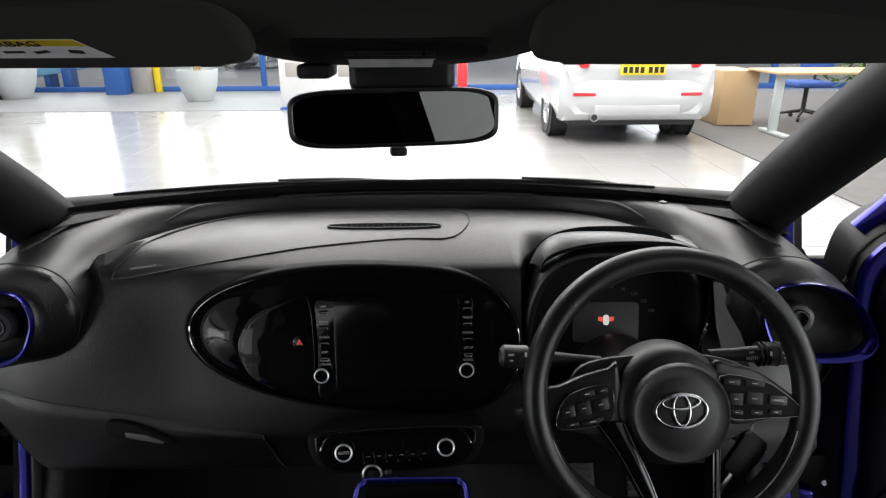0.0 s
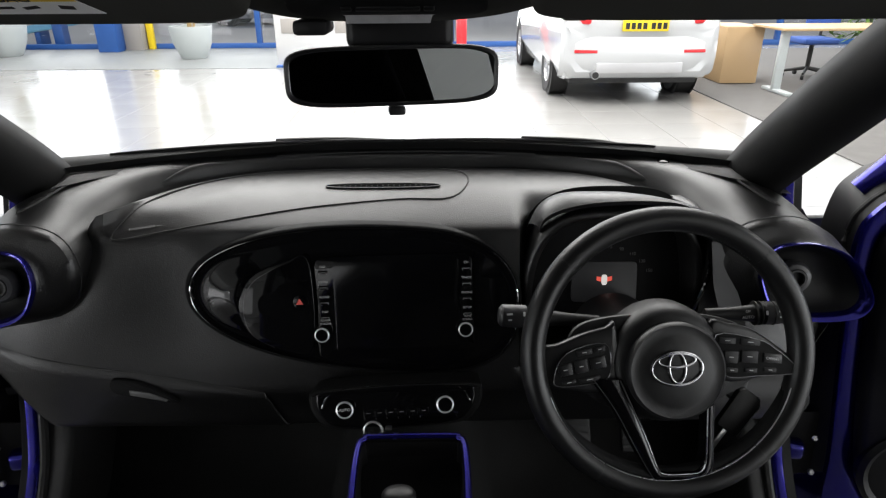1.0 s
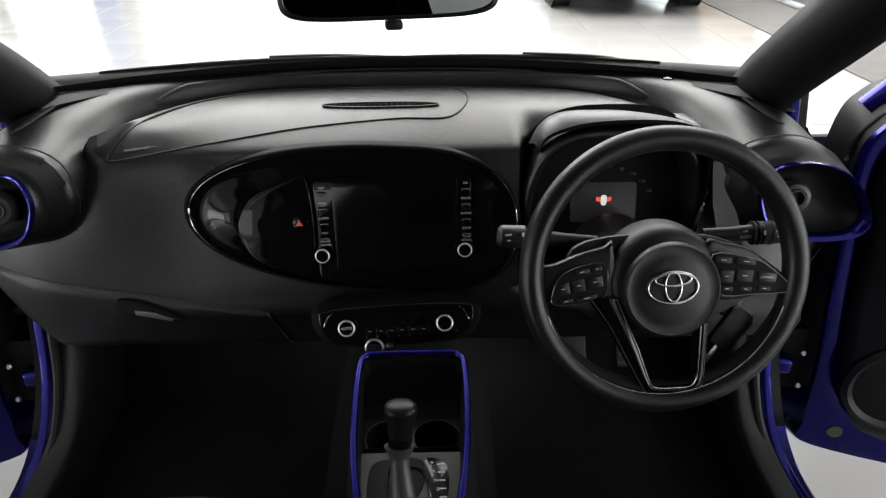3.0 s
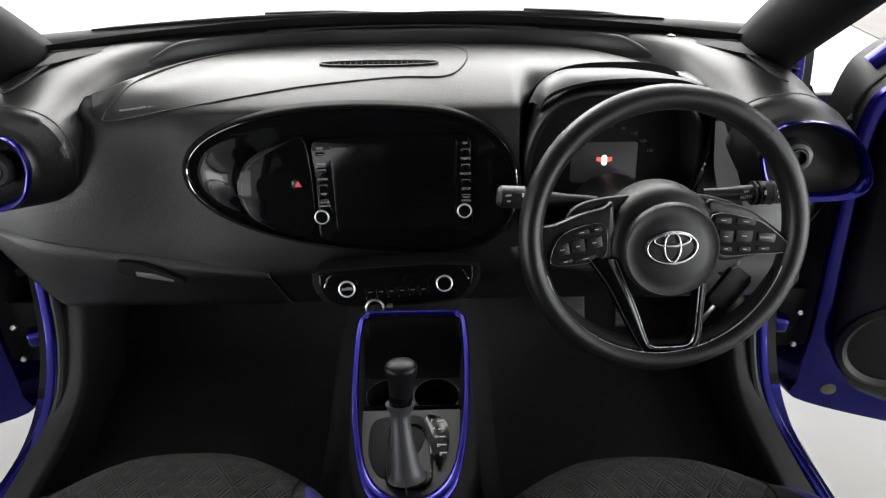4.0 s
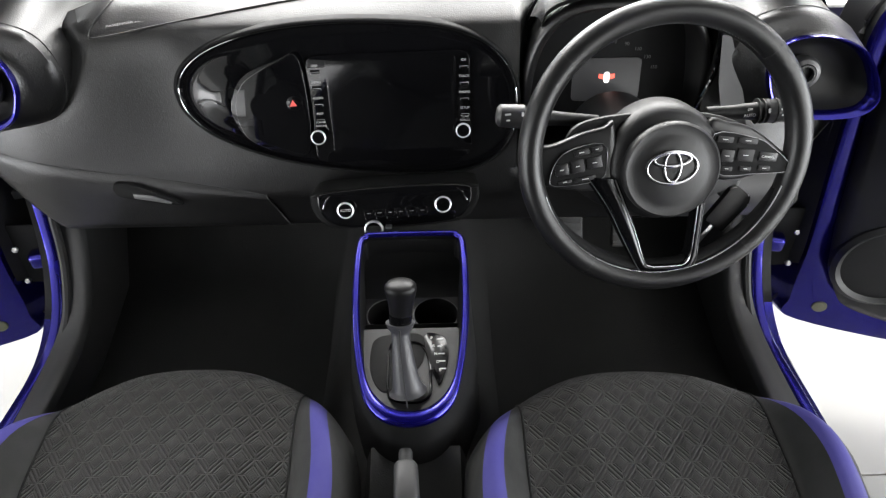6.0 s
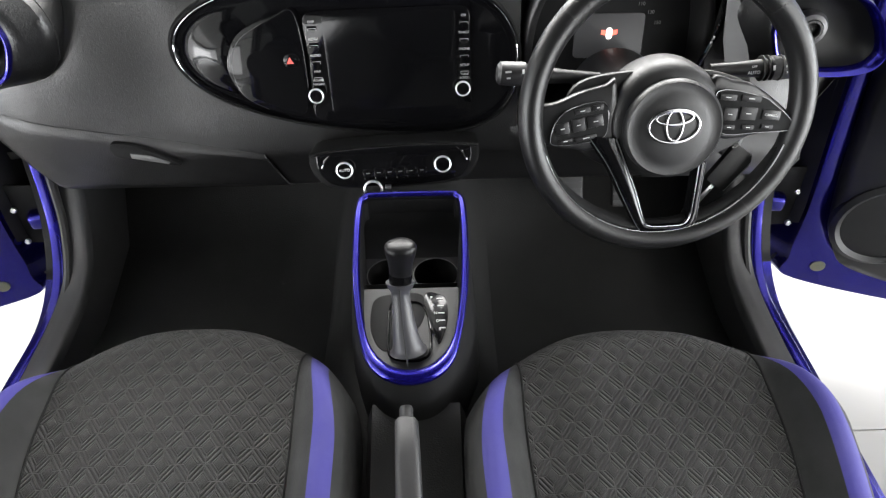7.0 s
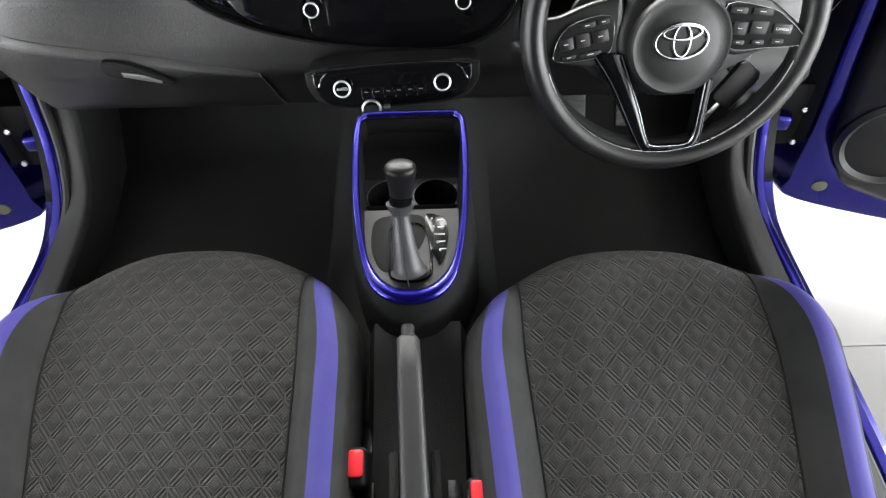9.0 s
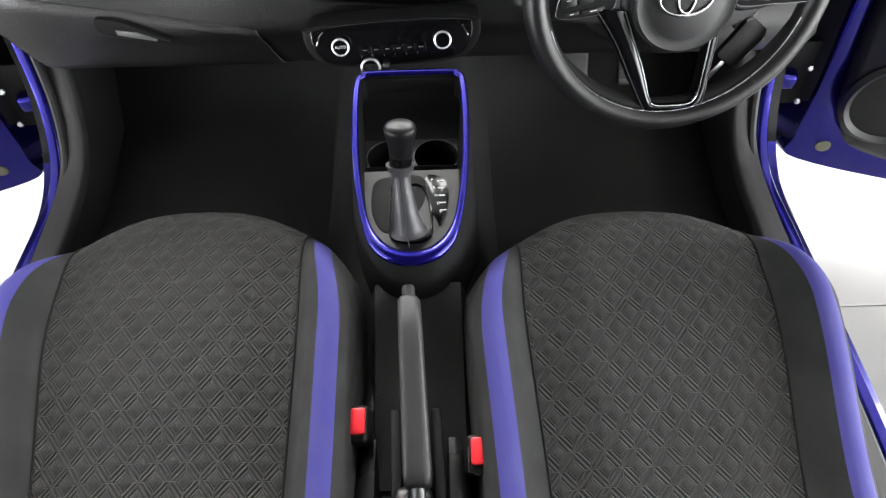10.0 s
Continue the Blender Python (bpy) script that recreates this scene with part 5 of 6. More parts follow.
part("gate_frame", tube([on_panel(p.x, p.y, 0.002) for p in smooth([(-0.0118, 0.585, 0), (0.008, 0.592, 0), (0.030, 0.590, 0), (0.0427, 0.5667, 0), (0.0455, 0.513, 0), (0.034, 0.4975, 0), (0.014, 0.4955, 0), (-0.004, 0.500, 0), (-0.0125, 0.514, 0)], 6, True)], 0.0018, 8, True), PIANO, gear, "thin black gate frame")
ind = part("position_plate", panel_slab([(p.x, p.y) for p in smooth([(0.0385, 0.606, 0), (0.0560, 0.6065, 0), (0.0690, 0.594, 0), (0.0700, 0.560, 0), (0.0590, 0.524, 0), (0.0530, 0.530, 0), (0.0400, 0.572, 0)], 5, True)], 0.0035, 0.001), SCREEN, gear, "gloss black position plate")
for i, w in enumerate("PRNDB"):
    words(w, 0.0062, plane_at(on_panel(0.0475 + 0.0028 * i, 0.598 - 0.0135 * i, 0.0042), (0, -0.08, 1)), WHITE_PRINT, ind, "position_letter")
    part("position_bar", box(0.009, 0.0018, 0.0006, plane_at(on_panel(0.0595 + 0.0008 * i, 0.596 - 0.0125 * i, 0.0042), (0, -0.08, 1))), GREY_PRINT, ind)

# handbrake
hb = thing("handbrake", (0.01, 0.3, 0.56), "dark handbrake lever with a grey push button", "handbrake")
p0, p1 = Vector((0.012, 0.425, 0.618)), Vector((0.021, 0.19, 0.562))
rows = []
for t, w, h in ((0, 0.012, 0.010), (0.02, 0.0155, 0.013), (0.2, 0.0165, 0.0145), (0.6, 0.0175, 0.0155), (0.92, 0.0185, 0.016), (0.98, 0.017, 0.014), (1.0, 0.012, 0.010)):
    p = mix(p0, p1, t)
    rows.append([p + Vector((w * x, 0, h * y)) for x, y in oval(1, 1, 24, 3.2)])
part("grip", loft(rows, True, True), PLASTIC_GREY, hb, "dark grey grained grip", 50)
part("push_button", tube([mix(p0, p1, -0.075), mix(p0, p1, -0.06), mix(p0, p1, 0.02)], [0.0075, 0.009, 0.009], 16), PLASTIC_GREY, hb, "grey push button")
part("lever_rod", tube([mix(p0, p1, 0.98), mix(p0, p1, 1.4)], 0.010, 12), DARK_SATIN, hb, "metal lever rod")
part("lever_boot", box(0.05, 0.20, 0.04, pose(0.013, 0.10, 0.53), 0.012, 3), PLASTIC, hb)
# tunnel tray under the lever
COVER_BLACK = mat("smooth_black_cover", (0.004, 0.004, 0.0042), 0.30, vary=0.15, spec=0.45)
tray = thing("tunnel_cover", (0.012, 0.25, 0.5), "black moulded tunnel cover with a storage recess", "console")
rows = [[Vector((0.012 + x, y, z)) for x, z in ((-0.085, 0.42), (-0.075, zt - 0.012), (-0.062, zt), (-0.048, zt), (-0.040, zt - 0.02), (0.040, zt - 0.02), (0.048, zt), (0.062, zt), (0.075, zt - 0.012), (0.085, 0.42))] for y, zt in ((-0.3, 0.52), (0.05, 0.53), (0.20, 0.535), (0.32, 0.525), (0.38, 0.505), (0.44, 0.46))]
part("cover", loft(rows), COVER_BLACK, tray, "", 50)
for s in (-1, 1):
    part("lever_rail", box(0.014, 0.26, 0.03, pose(0.0215 + s * 0.0275, 0.17, 0.528, 0, 0, 2), 0.004), MATT, tray, "black rail beside the lever")


# ---- front seats ----
def seat(inner, front, s_in, drop_in, drop_out, shear):
    """Front seat: a cushion with raised side bolsters and a backrest behind. inner: where its panel ends towards the tunnel."""
    cx = inner - s_in * 0.181
    st = thing("front_seat", (cx, 0.3, 0.35), "charcoal patterned cloth front seat with violet-blue side stripes", "car seat", "front seats")

    def top(u, k):
        a = abs(u) - 0.010 * ease(0.2, 0.25, u)
        return 0.596 + k * (-0.014 * ease(0.08, 0.183, a) + 0.046 * ease(0.186, 0.230, a) - 0.012 * ease(0.238, 0.258, a)) - 0.16 * ease(0.256, 0.280, a)

    def nose(u):
        a = abs(u)
        return front - (drop_in if u > 0 else drop_out) * (min(a, 0.187) / 0.187) ** 2.3 - (0.80 * max(0.0, a - 0.187) + 5.5 * max(0.0, a - 0.187) ** 2)

    def at(u, v):
        """u across, positive towards the tunnel, v from the nose (0) back (1)."""
        y1, y0 = nose(u), -0.02
        y = y1 - (y1 - y0) * v ** 1.5
        d = max(0.0, 1 - (y1 - y) / 0.10)
        z = top(u, mix(0.25, 1.0, ease(0.02, 0.36, v))) - 0.17 * (1 - math.sqrt(max(0.0, 1 - d ** 2))) - 0.05 * ease(0.50, 0.12, y)
        tight = 0.068 * ease(0.45, 0.10, y)
        w = 0.187 - (0.187 - u) * (0.351 - 0.6 * tight) / 0.374
        x = u if u > 0.187 else w if u > -0.187 else u + 0.023 + 0.6 * tight
        return Vector((inner + s_in * (x - 0.187 - 0.004 * ease(0.40, 0.53, y) * ease(-0.1, 0.187, u)) + shear * ease(0.5, 0.12, y), y, z))

    def strip(u0, u1, nu, v0=0.0, v1=1.0, nv=36):
        return loft([[at(mix(u0, u1, i / nu), mix(v0, v1, j / nv)) for i in range(nu + 1)] for j in range(nv + 1)])
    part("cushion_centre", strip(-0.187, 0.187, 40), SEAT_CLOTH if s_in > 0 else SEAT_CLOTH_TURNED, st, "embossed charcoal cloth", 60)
    def band(s, k0, k1, nu, wide):
        """A strip of the bolster between two lines that part from the panel's edge near the nose."""
        rows = []
        for j in range(41):
            v = j / 40
            g = ease(0.0, 0.42, v)
            lines = (0.187, 0.1875 + (wide - 0.0005) * g, 0.188 + wide * g + 0.030, 0.280 if s < 0 else 0.290)
            rows.append([at(s * mix(lines[k0], lines[k1], i / nu), v) for i in range(nu + 1)])
        return loft(rows)
    for s, wide in ((-1, 0.034), (1, 0.036)):
        part("bolster", band(s, 0, 1, 6, wide), DARK_CLOTH, st, "plain dark cloth bolster", 60)
        part("stripe", band(s, 1, 2, 6, wide), BLUE_CLOTH, st, "violet-blue cloth stripe", 60)
        part("cushion_side", band(s, 2, 3, 8, wide), DARK_CLOTH, st, "", 60)
        part("seam", tube([at(s * 0.187, v / 36) + Vector((0, 0, 0.0005)) for v in range(3, 37)], 0.0018, 6), MATT, st, "dark sewn seam")
        part("seat_skirt", loft([[at(s * (0.277 if s < 0 else 0.288), v / 12) + Vector((0, 0, d)) for v in range(13)] for d in (0, -0.06, -0.12)]), PLASTIC_SOFT, st)
    part("cushion_front", loft([[at(u / 20 * 0.27, 0.0) + Vector((0, -0.004 * k, -0.05 * k)) for u in range(-20, 21)] for k in (0, 1, 2)]), DARK_CLOTH, st, "", 60)
    rows = []
    for z, y, w, th in ((0.50, -0.06, 0.21, 0.06), (0.62, -0.09, 0.235, 0.06), (0.85, -0.15, 0.245, 0.055), (1.02, -0.20, 0.20, 0.045), (1.08, -0.22, 0.14, 0.03)):
        rows.append([Vector((cx + x, y + yy + 0.03 * (abs(x) / 0.245) ** 3, z)) for x, yy in oval(w, th, 40, 3)])
    part("backrest", loft(rows, True, True), DARK_CLOTH, st, "charcoal cloth backrest", 60)
    rows = [[Vector((cx + x, -0.25 + yy, z)) for x, yy in oval(w, 0.04, 32, 2.8)] for z, w in ((1.03, 0.065), (1.06, 0.085), (1.09, 0.085), (1.12, 0.065))]
    part("headrest", loft(rows, True, True), DARK_CLOTH, st, "", 60)
    part("seat_base", box(0.42, 0.5, 0.10, pose(cx, 0.22, 0.385), 0.02), RUBBER, st)
    for s in (-1, 1):
        part("seat_rail", box(0.03, 0.62, 0.03, pose(cx + s * 0.19, 0.30, 0.335), 0.004), SATIN, st, "steel seat rail")
    return st


seat(-0.146, 0.668, 1, 0.050, 0.058, -0.004)
seat(0.171, 0.644, -1, 0.054, 0.040, 0.016)


# ---- belt buckles ----
def buckle(x, y, lean):
    b = thing("belt_buckle", (x, y, 0.45), "black seat belt buckle with red release button", "seat belt buckle", "belt buckles")
    m = pose(x, y, 0.515, 12, lean, 0)
    part("buckle_body", box(0.036, 0.050, 0.10, m, 0.008, 3), PLASTIC_SOFT, b)
    part("release_button", box(0.020, 0.034, 0.016, m @ pose(0.004 if lean < 0 else -0.004, 0.004, 0.0465), 0.004), RED, b, "red release button")
    part("buckle_lip", tube([m @ Vector(p) for p in ((-0.017, 0.010, 0.050), (-0.017, -0.020, 0.050), (-0.004, -0.024, 0.050))], 0.0012, 6), SATIN, b)
    part("buckle_stem", box(0.026, 0.010, 0.16, m @ pose(0, 0, -0.11), 0.002), RUBBER, b)
    return b


buckle(-0.057, 0.283, -4)
buckle(0.096, 0.240, 6)

# ---- pedals ----
def pedal(x, w, h, y, z):
    p = thing("pedal", (x, y, z), "black ribbed rubber foot pedal", "pedal", "foot pedals")
    m = plane_at((x, y, z), (0, -0.8, 0.6))
    part("pad", box(w, h, 0.012, m, 0.005, 3), RUBBER, p)
    for i in range(5):
        part("rib", box(w * 0.85, 0.004, 0.003, m @ pose(0, -h * 0.38 + h * 0.19 * i, 0.007)), PLASTIC_GREY, p)
    part("arm", tube([(x, y + 0.01, z), (x, y + 0.05, z + 0.08), (x, y + 0.05, z + 0.22)], 0.008, 8), RUBBER, p)


pedal(0.338, 0.065, 0.075, 1.04, 0.505)
pedal(0.455, 0.045, 0.09, 1.04, 0.495)

# ---- rear-view mirror ----
mir = thing("rear_view_mirror", (-0.005, 0.70, 1.25), "black framed interior rear-view mirror", "mirror")
MM = plane_at((0.014, 0.713, 1.257), (0.150, -0.986, 0.055), (1, 0, 0)) @ pose(0, 0, 0, 0, 0, 0.5)
rows = [[MM @ Vector((x, y, z)) for x, y in oval(a, b, 64, 5.0)] for a, b, z in ((0.07, 0.02, -0.035), (0.10, 0.028, -0.026), (0.116, 0.0315, -0.008), (0.118, 0.0325, 0.0), (0.1165, 0.0315, 0.004), (0.113, 0.0285, 0.005), (0.112, 0.0275, 0.002))]
part("mirror_frame", loft(rows, True), PLASTIC_SOFT, mir, "rounded black frame", 60)
part("mirror_glass", slab(oval(0.113, 0.0285, 64, 4.0), 0.001, MM @ pose(0, 0, 0.0015)), MIRROR, mir, "clear mirror glass")
part("dip_lever", box(0.019, 0.010, 0.016, MM @ pose(0.002, -0.038, -0.004), 0.003), PLASTIC_SOFT, mir, "small anti-dazzle lever")
part("mirror_arm", tube([MM @ Vector((0, 0.01, -0.03)), (0.02, 0.76, 1.29), (0.02, 0.755, 1.335)], [0.014, 0.02, 0.03], 14), PLASTIC_SOFT, mir)
part("mirror_mount", box(0.118, 0.07, 0.05, pose(0.021, 0.755, 1.308), 0.010, 3), PLASTIC_SOFT, mir, "black sensor housing")

# ---- overhead console ----
oc = thing("overhead_console", (0, 0.6, 1.34), "black overhead console with a printed plastic label", "overhead console")
rows = [[Vector((0.016 + 0.15 * u, y, z + 0.016 * abs(u) ** 3)) for u in [i / 14 for i in range(-14, 15)]] for y, z in ((0.54, 1.366), (0.60, 1.344), (0.640, 1.325), (0.662, 1.3165), (0.680, 1.3165), (0.700, 1.332))]
part("console_shell", loft(rows), HEADLINER, oc, "black cloth covered header bulge", 60)
rows = [[Vector((0.016 + x, 0.620 + y, 1.3345 - 0.475 * y + d)) for x, y in oval(a, b, 56, 3.5)] for a, b, d in ((0.094, 0.022, 0.004), (0.092, 0.021, -0.003), (0.088, 0.019, -0.004), (0.01, 0.004, -0.004))]
part("lamp_unit", loft(rows, True), MATT, oc, "matt black map lamp unit", 50)
for bx, bw in ((0.016, 0.060), (-0.022, 0.010), (0.054, 0.010)):
    part("lamp_switch", box(bw, 0.009, 0.003, pose(bx, 0.618, 1.3305, -25), 0.0015), PLASTIC_SOFT, oc, "small black switch")
FILM = mat("clear_film_label", (0.55, 0.55, 0.56), 0.35, bump=0.6, bump_scale=160, vary=0.5, vary_scale=90)
_b = FILM.node_tree.nodes["Principled BSDF"]
_t = FILM.node_tree.nodes.new("ShaderNodeBsdfTranslucent")
_m = FILM.node_tree.nodes.new("ShaderNodeMixShader")
_t.inputs[0].default_value = (0.6, 0.6, 0.62, 1)
FILM.node_tree.links.new(_b.outputs[0], _m.inputs[1])
FILM.node_tree.links.new(_t.outputs[0], _m.inputs[2])
FILM.node_tree.links.new(_m.outputs[0], FILM.node_tree.nodes["Material Output"].inputs[0])
LABEL = plane_at((0.016, 0.634, 1.3240), (0, -1, 0.1))
part("plastic_label", slab([(-0.053, 0.0062), (0.053, 0.0062), (0.051, 0.0025), (0.041, -0.0005), (0.039, -0.0072), (-0.040, -0.0072), (-0.041, -0.0005), (-0.050, 0.0025)], 0.0012, LABEL), FILM, oc, "crinkled clear film label")
for k in range(26):
    part("label_tooth", box(0.0030, 0.0026, 0.001, LABEL @ pose(-0.0515 + 0.00412 * k, 0.0058, 0.0014, 0, 0, 25)), SATIN, oc)
part("camera_box", box(0.034, 0.05, 0.014, pose(-0.062, 0.67, 1.312), 0.004), PLASTIC_SOFT, oc)


# ---- sun visors ----
def visor(s):
    x0, x1 = (-0.102, -0.56) if s < 0 else (0.142, 0.60)
    v = thing("sun_visor", ((x0 + x1) / 2, 0.6, 1.34), "black cloth sun visor folded up under the roof", "sun visor", "sun visors")
    w = abs(x1 - x0) / 2
    # the pad hangs from its front edge and rises to the rear
    m = plane_at(((x0 + x1) / 2, 0.560, 1.358), (0, -0.42, -0.91), (1, 0, 0))
    rows = [[m @ Vector((x, y, z)) for x, y in oval(w - g, 0.078 - g, 72, 6)] for g, z in ((0.012, -0.012), (0.003, -0.009), (0.0, 0.0), (0.003, 0.009), (0.012, 0.012), (0.05, 0.0125), (0.07, 0.0126))]
    part("visor_pad", loft(rows, True, True), HEADLINER, v, "padded black cloth", 60)
    part("visor_clip", box(0.026, 0.02, 0.016, pose(-0.158 if s < 0 else 0.193, 0.640, 1.326), 0.004), PLASTIC_SOFT, v, "small black clip")
    if s < 0:
        lm = m @ pose(-0.008, -0.014, 0.0128)
        lb = part("warning_label", slab([(-0.115, -0.026), (0.112, -0.026), (0.096, 0.013), (-0.115, 0.013)], 0.0004, lm), LABEL_WHITE, v, "white airbag warning label with small pictures")
        part("label_band", slab([(-0.115, 0.001), (0.101, 0.001), (0.096, 0.013), (-0.115, 0.013)], 0.0004, lm @ pose(0, 0, 0.0005)), YELLOW, lb, "yellow band")
        words("AIRBAG", 0.0145, lm @ pose(0.040, 0.0065, 0.0014), RUBBER, lb, "band_lettering")
        for i, (bx, bw, bh) in enumerate(((0.005, 0.022, 0.010), (0.032, 0.018, 0.012), (0.056, 0.014, 0.014), (0.086, 0.012, 0.020))):
            part("label_mark", box(bw, bh * 0.35, 0.0004, lm @ pose(bx, -0.012, 0.0006, 0, 0, 12 * (i % 3) - 10)), (RED if i == 0 else RUBBER), lb)
    return v


visor(-1)
visor(1)

STRIP_GREY = mat("pale_grey_floor", (0.21, 0.22, 0.22), 0.5, vary=0.1, vary_scale=1.2, bump=0.1, bump_scale=80)
LIFT_BLUE = mat("light_blue_steel", (0.16, 0.42, 0.62), 0.4, vary=0.08)
# ---- glazed front of the hall ----
def post(x, y, sx, sy, h, material, label, name="post"):
    return whole(name, box(sx, sy, h, pose(x, y, h / 2), 0.01), material, label, "post")


FY = 13.3
whole("window_sill", box(24, 0.14, 0.10, pose(0, FY, 0.05), 0.01), STEEL_BLUE, "blue painted sill along the glazed front", "window sill", kind="structure")
whole("window_header", box(24, 0.14, 0.5, pose(0, FY, 3.75)), STEEL_BLUE, "blue header over the glazed front", "window frame", kind="structure")
for x in (-10.6, -3.42, 0.42, 3.5, 7.0):
    whole("window_post", box(0.10, 0.12, 3.5, pose(x, FY, 1.75), 0.01), STEEL_BLUE, "blue painted glazing post", "window post", "glazing posts", "structure")
g = whole("window_1", box(23.8, 0.02, 3.4, pose(0, FY + 0.02, 1.8)), GLASS, "tall clear glazing", "window", kind="structure")
g.visible_shadow = False


def planter(x, y, r, h):
    p = thing("planter", (x, y, 0), "pale grey tapered planter with a leafy plant", "planter", "planters")
    part("pot", turned([(r * 0.55, 0.0), (r * 0.62, 0.03), (r * 0.88, h * 0.45), (r, h * 0.9), (r, h), (r * 0.92, h), (r * 0.9, h * 0.85), (0.01, h * 0.84)], 40, pose(x, y, 0)), POT_GREY, p)
    rnd = random.Random(int(100 * abs(x)))
    stem = bmesh.new()
    leaves = bmesh.new()
    for i in range(9):
        a, sp = rnd.random() * 6.28, rnd.uniform(0.05, 0.28)
        top = Vector((x + sp * math.cos(a), y + sp * math.sin(a), h + rnd.uniform(0.6, 1.1)))
        base = Vector((x + 0.3 * sp * math.cos(a), y + 0.3 * sp * math.sin(a), h * 0.84))
        tube([base, mix(base, top, 0.5) + Vector((0, 0, 0.05)), top], [0.02, 0.014, 0.006], 6, bm=stem)
        for j in range(10):
            c = mix(base, top, rnd.uniform(0.35, 1.05))
            d = Vector((rnd.uniform(-1, 1), rnd.uniform(-1, 1), rnd.uniform(-0.2, 0.9))).normalized()
            u = d.cross(Vector((0.2, 0.3, 1))).normalized() * 0.04
            q = [c, c + d * 0.12 + u, c + d * 0.30, c + d * 0.12 - u]
            leaves.faces.new([leaves.verts.new(k) for k in q])
    part("stems", stem, mat("cane", (0.35, 0.24, 0.10), 0.6), p)
    part("leaves", leaves, LEAF, p)
    return p


planter(-4.17, 11.65, 0.36, 0.55)
planter(-7.78, 12.2, 0.41, 0.60)
post(-6.15, 12.8, 0.38, 0.30, 3.9, STEEL_BLUE, "wide blue painted steel column", "column")
post(-7.5, 13.6, 0.20, 0.25, 3.0, STEEL_BLUE, "blue lift post outside the glass", "column")
post(-5.78, 13.1, 0.34, 0.30, 3.9, GREY_PAINT, "warm grey cladded column", "column")
post(-5.53, 13.2, 0.12, 0.10, 3.9, YELLOW, "yellow painted post", "column")

# display board beside the planters
bd = thing("display_board", (-1.8, 10.4, 0), "white display board with dark grey shapes", "display board")
part("board", box(1.35, 0.06, 1.5, pose(-1.75, 10.45, 0.75), 0.01), WHITE_PRINT, bd)
for i in range(3):
    for j in range(2):
        part("board_shape", box(0.24, 0.01, 0.22, pose(-2.20 + 0.42 * i, 10.416, 0.62 + 0.42 * j), 0.05 / 10), GREY_PAINT, bd)
part("board_foot", box(1.35, 0.3, 0.04, pose(-1.75, 10.45, 0.02), 0.005), STEEL_BLUE, bd)
fe = thing("fire_extinguisher", (0.60, 12.9, 0), "red fire extinguisher standing by the glazing", "fire extinguisher")
part("cylinder", turned([(0.09, 0.0), (0.10, 0.02), (0.10, 0.55), (0.06, 0.64), (0.03, 0.66), (0.03, 0.72)], 24, pose(0.60, 12.9, 0)), RED, fe)
part("valve", box(0.06, 0.16, 0.05, pose(0.60, 12.88, 0.74), 0.01), RUBBER, fe)


